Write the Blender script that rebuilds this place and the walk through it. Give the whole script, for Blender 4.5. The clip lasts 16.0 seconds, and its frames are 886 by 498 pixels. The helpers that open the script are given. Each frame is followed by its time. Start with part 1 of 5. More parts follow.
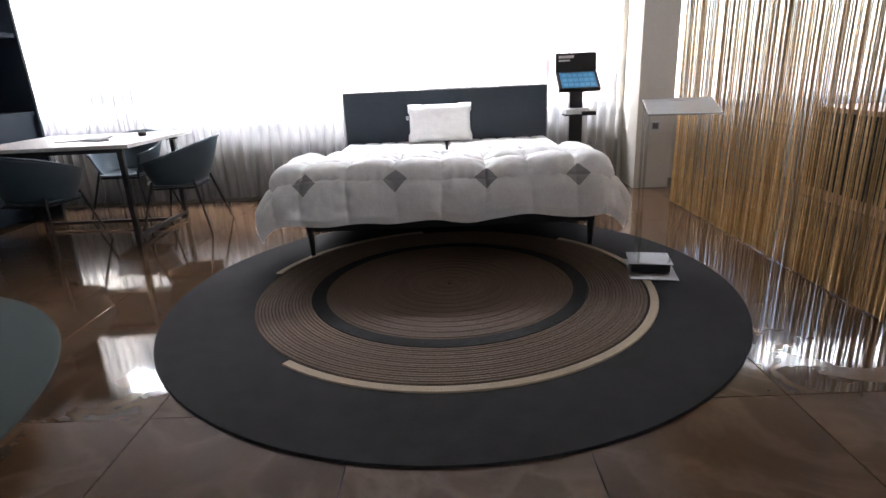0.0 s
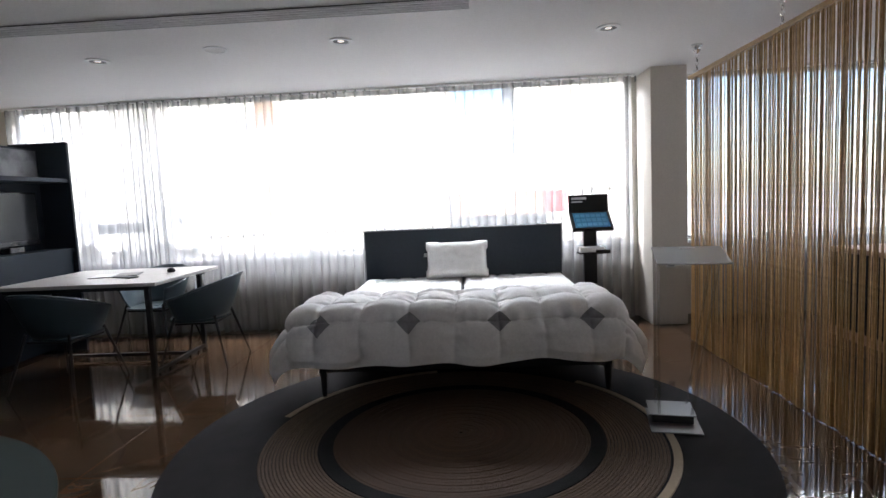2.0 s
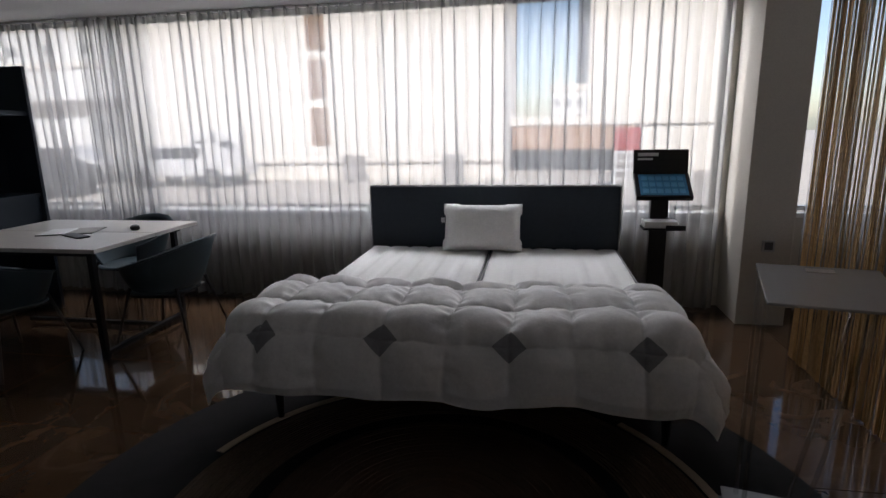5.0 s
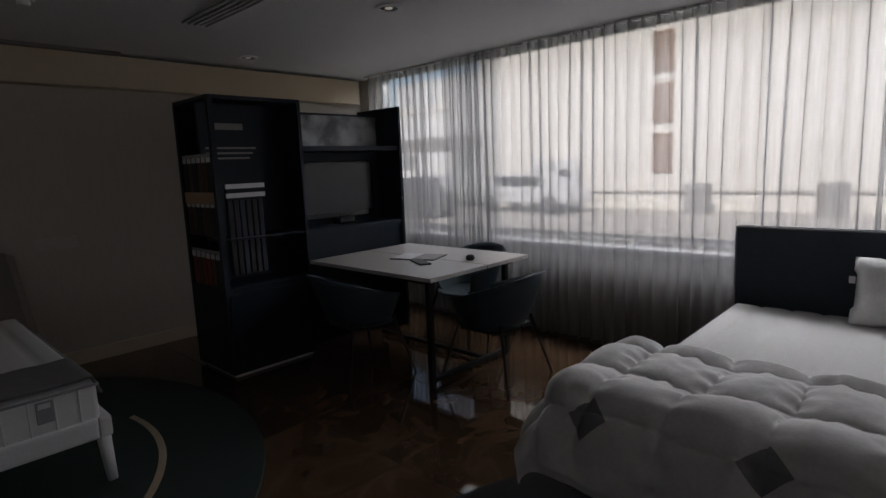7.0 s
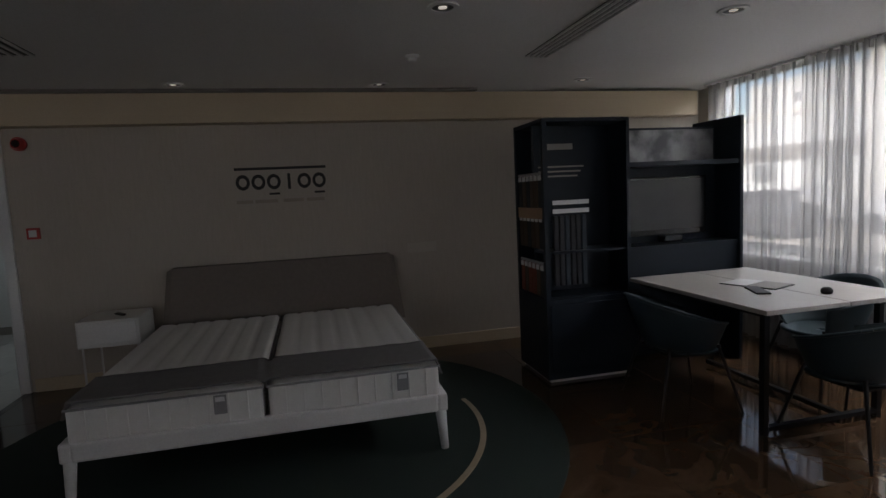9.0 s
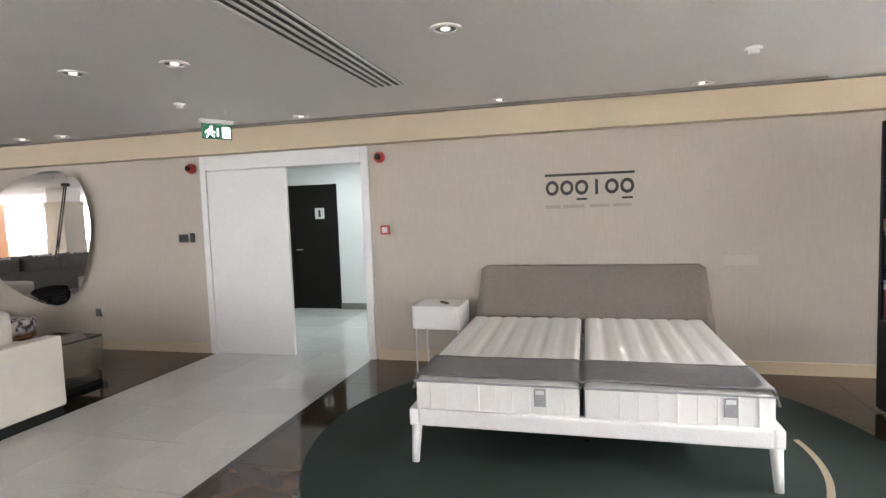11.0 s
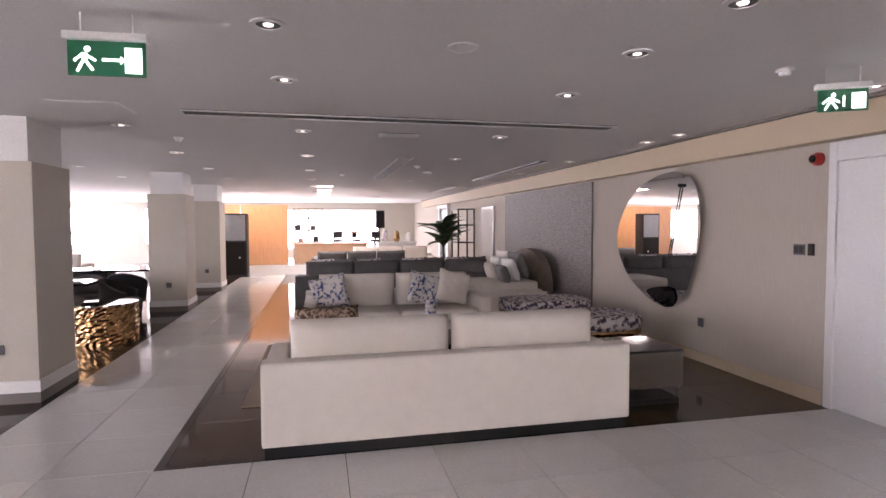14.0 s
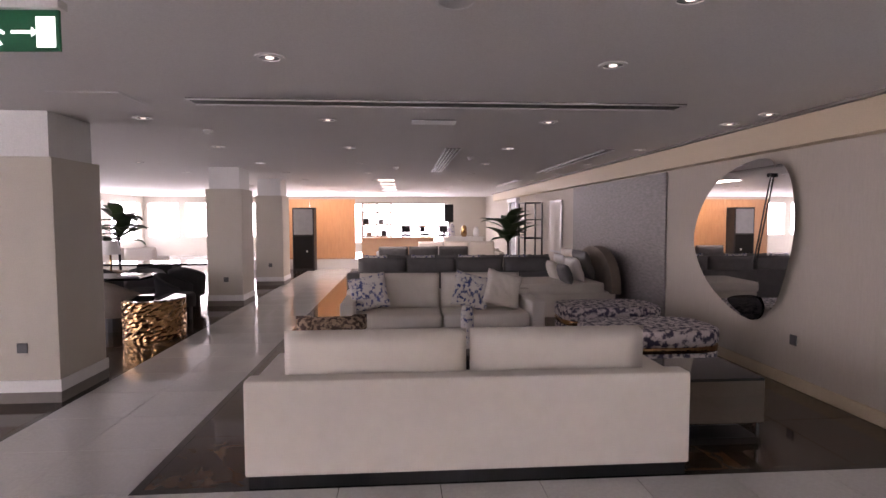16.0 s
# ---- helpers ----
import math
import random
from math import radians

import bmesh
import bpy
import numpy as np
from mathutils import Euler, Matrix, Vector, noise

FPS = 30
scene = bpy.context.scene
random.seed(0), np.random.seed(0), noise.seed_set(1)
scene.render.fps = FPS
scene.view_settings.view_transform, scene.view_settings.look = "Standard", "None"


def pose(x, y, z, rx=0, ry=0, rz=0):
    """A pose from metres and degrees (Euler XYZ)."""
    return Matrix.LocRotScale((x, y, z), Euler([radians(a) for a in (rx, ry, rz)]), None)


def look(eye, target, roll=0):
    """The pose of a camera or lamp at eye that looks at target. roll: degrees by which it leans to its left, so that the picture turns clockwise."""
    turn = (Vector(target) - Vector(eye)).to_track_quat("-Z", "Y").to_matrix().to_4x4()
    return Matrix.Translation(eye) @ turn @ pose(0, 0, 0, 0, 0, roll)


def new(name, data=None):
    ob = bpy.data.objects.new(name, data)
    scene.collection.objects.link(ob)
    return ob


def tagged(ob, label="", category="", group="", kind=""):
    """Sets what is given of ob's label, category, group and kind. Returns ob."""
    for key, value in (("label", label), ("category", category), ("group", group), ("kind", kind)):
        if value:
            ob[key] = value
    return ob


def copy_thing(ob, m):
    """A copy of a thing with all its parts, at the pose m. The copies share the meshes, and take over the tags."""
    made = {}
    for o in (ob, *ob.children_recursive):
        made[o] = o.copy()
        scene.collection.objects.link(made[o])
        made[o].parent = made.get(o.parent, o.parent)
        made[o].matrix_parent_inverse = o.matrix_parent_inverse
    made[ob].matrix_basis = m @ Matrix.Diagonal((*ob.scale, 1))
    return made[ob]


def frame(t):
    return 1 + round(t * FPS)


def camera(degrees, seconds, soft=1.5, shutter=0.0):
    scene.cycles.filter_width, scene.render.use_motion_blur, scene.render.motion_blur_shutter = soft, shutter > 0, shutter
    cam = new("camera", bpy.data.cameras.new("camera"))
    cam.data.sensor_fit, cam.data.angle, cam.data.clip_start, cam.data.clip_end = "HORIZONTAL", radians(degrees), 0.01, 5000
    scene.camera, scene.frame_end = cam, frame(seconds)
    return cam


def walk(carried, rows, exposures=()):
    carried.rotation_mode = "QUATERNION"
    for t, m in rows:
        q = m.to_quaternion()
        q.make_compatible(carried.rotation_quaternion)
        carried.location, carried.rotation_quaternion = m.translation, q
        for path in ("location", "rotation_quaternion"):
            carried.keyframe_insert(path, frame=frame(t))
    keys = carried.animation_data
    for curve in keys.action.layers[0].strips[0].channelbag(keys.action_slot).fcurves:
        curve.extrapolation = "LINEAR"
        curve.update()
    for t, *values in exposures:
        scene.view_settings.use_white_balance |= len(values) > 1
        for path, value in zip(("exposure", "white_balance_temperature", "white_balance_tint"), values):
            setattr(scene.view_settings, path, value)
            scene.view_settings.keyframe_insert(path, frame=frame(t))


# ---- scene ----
cam = camera(77.8, 16.0)
PATH = [
    (0, (2.11, 1.788, 1.269), (2.078, 3.691, 0.655), -2.7),
    (0.5, (2.127, 1.785, 1.286), (2.079, 3.716, 0.768), -2.7),
    (1, (2.169, 1.768, 1.306), (2.078, 3.722, 0.892), -3.1),
    (1.5, (2.168, 1.772, 1.347), (2.068, 3.748, 1.051), -2.9),
    (2, (2.185, 1.803, 1.407), (2.086, 3.793, 1.227), -2.6),
    (2.5, (2.193, 1.908, 1.518), (2.096, 3.898, 1.346), -2.6),
    (3, (2.164, 2.139, 1.581), (2.152, 4.134, 1.43), -2.2),
    (3.2, (2.205, 2.229, 1.609), (2.203, 4.222, 1.438), -2.6),
    (5.5, (2.477, 3.178, 1.575), (1.931, 5.042, 1.101), -0.9),
    (6, (2.345, 3.291, 1.598), (1.544, 5.063, 1.132), -1.4),
    (6.5, (2.185, 3.491, 1.588), (1.138, 5.15, 1.194), -2.7),
    (7, (2.128, 3.593, 1.581), (0.771, 5.032, 1.281), -2.3),
    (7.5, (2.136, 3.711, 1.58), (0.606, 4.976, 1.334), -1.9),
    (8, (2.156, 3.736, 1.589), (0.479, 4.806, 1.383), -2.1),
    (8.5, (2.186, 3.681, 1.597), (0.33, 4.396, 1.39), -2.9),
    (10.8, (2.264, 3.359, 1.648), (0.292, 3.061, 1.498), -1.3),
    (11, (2.248, 3.319, 1.636), (0.318, 2.814, 1.49), -2.0),
    (11.5, (2.143, 3.28, 1.637), (0.481, 2.175, 1.503), -3.7),
    (12, (2.047, 3.37, 1.624), (0.773, 1.831, 1.529), -2.9),
    (12.5, (1.862, 3.44, 1.609), (0.824, 1.733, 1.511), -2.3),
    (13, (1.598, 3.184, 1.638), (0.801, 1.352, 1.539), -1.5),
    (13.5, (1.312, 3.071, 1.641), (0.694, 1.17, 1.57), -1.6),
    (14, (1.03, 2.924, 1.638), (0.595, 0.974, 1.548), -0.2),
    (14.5, (0.82, 2.702, 1.644), (0.442, 0.739, 1.564), -0.2),
    (15, (0.596, 2.508, 1.647), (0.344, 0.528, 1.538), -0.1),
    (15.5, (0.478, 2.417, 1.663), (0.294, 0.429, 1.54), 0.0),
    (16, (0.466, 2.363, 1.676), (0.323, 0.372, 1.562), -0.1),
]
EXPOSURES = [(0, 2.75, 6400, 18), (0.5, 2.3, 6300, 18), (1.0, 2.0, 6300, 16), (3.0, 1.55, 6300, 17), (5.3, 0.2, 6500, 18), (6.0, 0.0, 6550, 18), (7.6, -0.3, 6550, 17), (8.5, 0.2, 6550, 16), (8.8, 0.35, 6600, 16), (9.3, 1.0, 6700, 18), (10.1, 3.4, 6700, 19), (10.8, 3.95, 6800, 15), (12.5, 4.0, 6800, 25), (14, 3.55, 6800, 31), (16, 3.1, 7000, 35)]
walk(cam, [(t, look(eye, target, roll)) for t, eye, target, roll in PATH], EXPOSURES)

# ---- world, sun, large lights ----
world = bpy.data.worlds.new("world")
scene.world = world
world.use_nodes = True
wn = world.node_tree.nodes
sky = wn.new("ShaderNodeTexSky")
sky.sky_type, sky.sun_disc = "NISHITA", False
sky.sun_elevation, sky.sun_rotation = radians(42), radians(170)
world.node_tree.links.new(sky.outputs[0], wn["Background"].inputs[0])
wn["Background"].inputs[1].default_value = 0.15
sun = new("sun", bpy.data.lights.new("sun", "SUN"))
sun.data.energy, sun.data.angle, sun.data.color = 5.0, radians(0.5), (1.0, 0.95, 0.87)
sun.matrix_world = look((0, 0, 5), (-0.9, 5.0, 0.4))


def area_lamp(name, eye, target, sx, sy, watts, colour=(1, 1, 1)):
    ob = new(name, bpy.data.lights.new(name, "AREA"))
    ob.data.shape, ob.data.size, ob.data.size_y, ob.data.energy, ob.data.color = "RECTANGLE", sx, sy, watts, colour
    ob.matrix_world = look(eye, target)
    return ob


area_lamp("sky_light_north", (0.6, 9.0, 3.35), (0.6, 5.0, 0.9), 7.0, 1.0, 410, (0.93, 0.97, 1.0))
area_lamp("sky_light_annex", (7.0, 9.0, 3.3), (7.0, 5.0, 0.9), 4.0, 1.0, 140, (0.93, 0.97, 1.0))

area_lamp("ceiling_panel_light", (0.9, -13.6, 2.60), (0.9, -13.6, 0), 0.4, 5.0, 16, (1.0, 0.95, 0.88))
# Unseen warm fill, added only to brighten the wooden partition.
area_lamp("partition_fill", (3.4, -15.3, 2.60), (3.5, -16.2, 1.0), 2.4, 0.2, 6, (1.0, 0.86, 0.70))

# ---- materials ----


def material(name, colour, rough=0.5, metal=0.0, colour2=None, scale=6.0, fine=90.0, bump=0.15, contrast=0.5, vary=0.0, stretch=(1, 1, 1), coat=0.0, mid=0.5, gloss=0.5):
    """A surface with broad patches of colour2, fine grain and relief; vary: difference from piece to piece."""
    m = bpy.data.materials.new(name)
    m.use_nodes = True
    nt = m.node_tree
    n, link = nt.nodes, nt.links.new
    p = n["Principled BSDF"]
    p.inputs["Metallic"].default_value = metal
    p.inputs["Coat Weight"].default_value = coat
    p.inputs["Specular IOR Level"].default_value = gloss
    co = n.new("ShaderNodeTexCoord")
    mp = n.new("ShaderNodeMapping")
    mp.inputs["Scale"].default_value = stretch
    link(co.outputs["Object"], mp.inputs["Vector"])
    a, b = n.new("ShaderNodeTexNoise"), n.new("ShaderNodeTexNoise")
    for tex, s, d in ((a, scale, 4.0), (b, fine, 3.0)):
        tex.inputs["Scale"].default_value, tex.inputs["Detail"].default_value = s, d
        link(mp.outputs[0], tex.inputs["Vector"])
    ramp = n.new("ShaderNodeValToRGB")
    ramp.color_ramp.elements[0].position, ramp.color_ramp.elements[1].position = mid - contrast / 2, mid + contrast / 2
    c2 = colour2 or tuple(0.86 * v for v in colour)
    ramp.color_ramp.elements[0].color, ramp.color_ramp.elements[1].color = (*c2, 1), (*colour, 1)
    link(a.outputs[0], ramp.inputs[0])
    out = ramp.outputs[0]
    grain = n.new("ShaderNodeMix")
    grain.data_type, grain.blend_type = "RGBA", "MULTIPLY"
    grain.inputs[0].default_value = 0.22
    link(out, grain.inputs[6])
    link(b.outputs[0], grain.inputs[7])
    out = grain.outputs[2]
    if vary:
        info, hsv, mr = n.new("ShaderNodeObjectInfo"), n.new("ShaderNodeHueSaturation"), n.new("ShaderNodeMapRange")
        mr.inputs["To Min"].default_value, mr.inputs["To Max"].default_value = 1 - vary, 1 + vary
        link(info.outputs["Random"], mr.inputs[0])
        link(mr.outputs[0], hsv.inputs["Value"])
        link(out, hsv.inputs["Color"])
        out = hsv.outputs[0]
    link(out, p.inputs["Base Color"])
    rr = n.new("ShaderNodeMapRange")
    rr.inputs["To Min"].default_value, rr.inputs["To Max"].default_value = rough * 0.85, min(1.0, rough * 1.15)
    link(a.outputs[0], rr.inputs[0])
    link(rr.outputs[0], p.inputs["Roughness"])
    if bump:
        bp = n.new("ShaderNodeBump")
        bp.inputs["Strength"].default_value, bp.inputs["Distance"].default_value = bump, 0.004
        link(b.outputs[0], bp.inputs["Height"])
        link(bp.outputs[0], p.inputs["Normal"])
    return m


def glow(name, colour, strength):
    m = bpy.data.materials.new(name)
    m.use_nodes = True
    p = m.node_tree.nodes["Principled BSDF"]
    p.inputs["Base Color"].default_value = (*colour, 1)
    p.inputs["Emission Color"].default_value = (*colour, 1)
    p.inputs["Emission Strength"].default_value = strength
    return m


def marble(name, base, vein, vein2, rough, scale, vary=0.08, gloss=0.5):
    m = material(name, base, rough, 0, vein2, scale, 40, 0.02, 0.6, vary)
    nt = m.node_tree
    n, link = nt.nodes, nt.links.new
    p = n["Principled BSDF"]
    p.inputs["Specular IOR Level"].default_value = gloss
    src = p.inputs["Base Color"].links[0].from_socket
    co, info, add = n.new("ShaderNodeTexCoord"), n.new("ShaderNodeObjectInfo"), n.new("ShaderNodeVectorMath")
    comb = n.new("ShaderNodeVectorMath")
    comb.operation = "SCALE"
    comb.inputs[0].default_value = (7.3, 11.1, 3.7)
    link(info.outputs["Random"], comb.inputs["Scale"])
    link(co.outputs["Object"], add.inputs[0])
    link(comb.outputs[0], add.inputs[1])
    nz = n.new("ShaderNodeTexNoise")
    nz.inputs["Scale"].default_value, nz.inputs["Detail"].default_value, nz.inputs["Distortion"].default_value = 1.7, 6, 1.2
    link(add.outputs[0], nz.inputs["Vector"])
    r = n.new("ShaderNodeValToRGB")
    e = r.color_ramp.elements
    e[0].position, e[0].color = 0.45, (0, 0, 0, 1)
    e[1].position, e[1].color = 0.5, (1, 1, 1, 1)
    x = e.new(0.58)
    x.color = (0, 0, 0, 1)
    link(nz.outputs[0], r.inputs[0])
    mx = n.new("ShaderNodeMix")
    mx.data_type = "RGBA"
    sc = n.new("ShaderNodeMath")
    sc.operation = "MULTIPLY"
    sc.inputs[1].default_value = 0.16
    link(r.outputs[0], sc.inputs[0])
    link(sc.outputs[0], mx.inputs[0])
    link(src, mx.inputs[6])
    mx.inputs[7].default_value = (*vein, 1)
    link(mx.outputs[2], p.inputs["Base Color"])
    return m


BROWN = marble("brown_marble", (0.092, 0.053, 0.029), (0.22, 0.148, 0.092), (0.034, 0.019, 0.011), 0.06, 2.2, 0.16, gloss=0.46)
WHITE_TILE = marble("white_marble", (0.70, 0.69, 0.67), (0.50, 0.49, 0.47), (0.63, 0.62, 0.60), 0.04, 1.2, 0.04, 0.9)
DARK_STONE = material("dark_stone", (0.03, 0.026, 0.023), 0.15, colour2=(0.018, 0.016, 0.014), bump=0.02)
GROUT = material("grout", (0.09, 0.08, 0.07), 0.8)
CEIL = material("ceiling_paint", (0.80, 0.785, 0.77), 0.85, colour2=(0.77, 0.755, 0.74), scale=1.2, bump=0.03)
WALLPAPER = material("woven_wallpaper", (0.53, 0.475, 0.405), 0.8, colour2=(0.47, 0.42, 0.355), scale=14, fine=150, bump=0.35, stretch=(1, 3, 0.35), contrast=0.7)
BEIGE = material("beige_paint", (0.60, 0.49, 0.34), 0.6, colour2=(0.57, 0.465, 0.32), scale=2, bump=0.05)
WHITE_PAINT = material("white_paint", (0.78, 0.78, 0.77), 0.4, colour2=(0.74, 0.74, 0.73), scale=3, bump=0.03)
CREAM = material("cream_paint", (0.56, 0.52, 0.45), 0.6, colour2=(0.52, 0.48, 0.41), scale=3, bump=0.05)
WHITE_LACQ = material("white_lacquer", (0.76, 0.75, 0.73), 0.3, colour2=(0.73, 0.72, 0.70), scale=5, bump=0.02)
BLACK_METAL = material("black_metal", (0.014, 0.014, 0.015), 0.42, 0.2, bump=0.05, gloss=0.3)
DARK_WOOD = material("dark_wood", (0.011, 0.009, 0.008), 0.55, colour2=(0.007, 0.006, 0.005), stretch=(1, 8, 8), bump=0.1, gloss=0.18)
SAMPLE_BROWN = material("brown_sample_cloth", (0.10, 0.07, 0.045), 0.9, colour2=(0.07, 0.05, 0.035), bump=0.3)
SAMPLE_RUST = material("rust_sample_cloth", (0.24, 0.062, 0.034), 0.9, colour2=(0.17, 0.045, 0.026), bump=0.3)
SAMPLE_GREY = material("charcoal_sample_cloth", (0.045, 0.045, 0.048), 0.9, colour2=(0.03, 0.03, 0.032), bump=0.3)
NAVY = material("navy_board", (0.011, 0.018, 0.028), 0.5, colour2=(0.008, 0.014, 0.022), bump=0.05, gloss=0.28)
NAVY_FABRIC = material("charcoal_blue_fabric", (0.05, 0.062, 0.078), 0.9, colour2=(0.036, 0.046, 0.058), scale=30, fine=400, bump=0.5)
GREY_FABRIC = material("taupe_grey_fabric", (0.23, 0.195, 0.168), 0.9, colour2=(0.19, 0.162, 0.14), scale=30, fine=350, bump=0.5)
GREY_THROW = material("grey_throw_fabric", (0.20, 0.195, 0.195), 0.95, colour2=(0.16, 0.155, 0.155), scale=25, fine=300, bump=0.5)
QUILT = material("white_cotton", (0.86, 0.85, 0.83), 0.9, colour2=(0.81, 0.80, 0.78), scale=10, fine=60, bump=0.22)
MATTRESS = material("mattress_ticking", (0.82, 0.81, 0.78), 0.9, colour2=(0.77, 0.76, 0.73), scale=25, fine=220, bump=0.4)
PATCH = material("grey_patch", (0.31, 0.31, 0.315), 0.9, bump=0.3)
RUG_DARK = material("dark_sisal", (0.021, 0.019, 0.019), 0.97, colour2=(0.009, 0.008, 0.008), scale=9, fine=300, bump=0.8, gloss=0.2)
RUG_BROWN = material("brown_jute", (0.165, 0.108, 0.066), 0.95, colour2=(0.085, 0.054, 0.033), scale=60, fine=260, bump=1.0, vary=0.13)
RUG_CENTRE = material("russet_jute", (0.115, 0.068, 0.040), 0.95, colour2=(0.075, 0.043, 0.025), scale=60, fine=260, bump=1.0, vary=0.12)
RUG_CREAM = material("cream_jute", (0.42, 0.33, 0.23), 0.95, colour2=(0.36, 0.28, 0.19), scale=45, fine=260, bump=0.9)
RUG_GREEN = material("green_rug", (0.014, 0.030, 0.023), 0.95, colour2=(0.008, 0.019, 0.015), scale=7, fine=260, bump=0.8)
TABLE_TOP = material("pale_oak_top", (0.46, 0.43, 0.40), 0.35, colour2=(0.40, 0.37, 0.34), scale=5, stretch=(1, 9, 9), bump=0.08)
CHAIR_SHELL = material("blue_grey_shell", (0.034, 0.055, 0.066), 0.45, colour2=(0.028, 0.046, 0.055), bump=0.04)
CHROME = material("chrome", (0.75, 0.75, 0.74), 0.08, 1.0, bump=0.0)
BRUSHED_DARK = material("dull_brushed_steel", (0.24, 0.24, 0.24), 0.42, 0.8, bump=0.05)
STEEL = material("brushed_steel", (0.5, 0.5, 0.5), 0.3, 1.0, bump=0.05)
SCREEN = material("dark_screen", (0.028, 0.030, 0.032), 0.12, bump=0.0)
SOFA = material("ivory_upholstery", (0.80, 0.745, 0.68), 0.85, colour2=(0.75, 0.695, 0.63), scale=10, fine=320, bump=0.4)
SOFA_GREY = material("grey_upholstery", (0.16, 0.155, 0.155), 0.9, colour2=(0.12, 0.115, 0.115), scale=8, fine=250, bump=0.4)
GOLD = material("hammered_gold", (0.62, 0.38, 0.18), 0.12, 1.0, colour2=(0.36, 0.20, 0.09), scale=9, fine=22, bump=1.0)
ROPE = material("gold_rope", (0.60, 0.40, 0.18), 0.38, 0.25, colour2=(0.40, 0.25, 0.105), scale=30, fine=60, bump=0.6, vary=0.3)
MIRROR = material("mirror", (0.9, 0.9, 0.9), 0.01, 1.0, colour2=(0.9, 0.9, 0.9), bump=0.0)
SMOKED = material("smoked_mirror", (0.27, 0.225, 0.185), 0.07, 1.0, colour2=(0.24, 0.20, 0.165), bump=0.0)
BLACK_GLASS = material("black_gloss", (0.008, 0.008, 0.009), 0.06, bump=0.0)
RED = material("red_plastic", (0.42, 0.02, 0.015), 0.35, bump=0.02)
GREEN_SIGN = material("green_sign", (0.0, 0.20, 0.09), 0.4, bump=0.0)
ORANGE_WOOD = material("orange_wood", (0.62, 0.33, 0.165), 0.35, colour2=(0.52, 0.265, 0.125), scale=3, stretch=(6, 6, 1), bump=0.06)
SLATE_WALL = material("grey_shimmer_wallpaper", (0.27, 0.245, 0.235), 0.55, colour2=(0.15, 0.135, 0.13), scale=16, fine=70, bump=0.6, stretch=(1, 0.5, 2.2), contrast=0.4)
LEAF = material("leaf", (0.035, 0.075, 0.025), 0.5, colour2=(0.025, 0.05, 0.018), bump=0.1)
LIGHT_BLUE = material("light_blue_cell", (0.10, 0.42, 0.72), 0.4, bump=0.0)
BLUE_PANEL = material("blue_keypad", (0.03, 0.26, 0.52), 0.4, bump=0.0)
INK = material("black_ink", (0.012, 0.012, 0.012), 0.5, bump=0.0)
GREY_INK = material("grey_ink", (0.30, 0.28, 0.26), 0.6, bump=0.0)
FAINT_INK = material("faint_ink", (0.40, 0.345, 0.28), 0.6, bump=0.0)
PAPER = material("white_card", (0.75, 0.75, 0.74), 0.6, bump=0.02)
LEOPARD = material("brown_spotted_fabric", (0.45, 0.33, 0.24), 0.9, colour2=(0.06, 0.03, 0.02), scale=38, fine=300, bump=0.3, contrast=0.12)
FLORAL = material("blue_floral_fabric", (0.70, 0.67, 0.65), 0.85, colour2=(0.05, 0.075, 0.24), scale=21, fine=300, bump=0.3, contrast=0.10, mid=0.43)
FLORAL_DARK = material("plum_floral_fabric", (0.66, 0.60, 0.60), 0.7, colour2=(0.04, 0.032, 0.075), scale=17, fine=300, bump=0.2, contrast=0.13, mid=0.49)
FACADE = material("cream_render", (0.82, 0.78, 0.71), 0.85, colour2=(0.77, 0.73, 0.66), scale=0.7, fine=8, bump=0.1)
# Dark trim colour; above the west bulkhead it stands for slot shade.
FACADE_DARK = material("dark_trim_and_slot_shade", (0.22, 0.20, 0.18), 0.7)
ASPHALT = material("asphalt", (0.06, 0.06, 0.06), 0.9, scale=0.5, fine=60, bump=0.3)
PAVING = material("pale_paving", (0.52, 0.48, 0.43), 0.85, scale=1, fine=30)
CAR_WHITE = material("white_car_paint", (0.75, 0.75, 0.75), 0.2, bump=0.0, coat=0.5)
# Pale grey glass; for the street buildings, haze is mixed into this colour.
PALE_PANE = material("hazy_window_pane", (0.30, 0.31, 0.32), 0.2, bump=0.0)
GLASS_DARK = material("dark_glass", (0.02, 0.025, 0.03), 0.05, bump=0.0)
GREY_PLASTIC = material("grey_plastic", (0.10, 0.10, 0.105), 0.5, bump=0.05)
SAND_FABRIC = material("sand_fabric", (0.40, 0.32, 0.24), 0.9, bump=0.3)
TAUPE_VELVET = material("taupe_velvet", (0.22, 0.175, 0.14), 0.8, colour2=(0.15, 0.12, 0.095), bump=0.3)
TAN = material("tan_board", (0.42, 0.26, 0.16), 0.6)
PHOTO = material("harbour_photo", (0.42, 0.42, 0.42), 0.4, colour2=(0.10, 0.10, 0.105), scale=5, contrast=0.25, bump=0.0)
LAMP_GLOW = glow("lamp_glow", (1.0, 0.93, 0.82), 0.3)
DAY_GLOW = glow("daylight_backdrop", (0.94, 0.97, 1.0), 1.2)
STREET_GLOW = glow("hazy_street_daylight", (0.94, 0.97, 1.0), 0.85)
SIGN_GLOW = glow("sign_white", (0.8, 0.9, 0.85), 0.35)


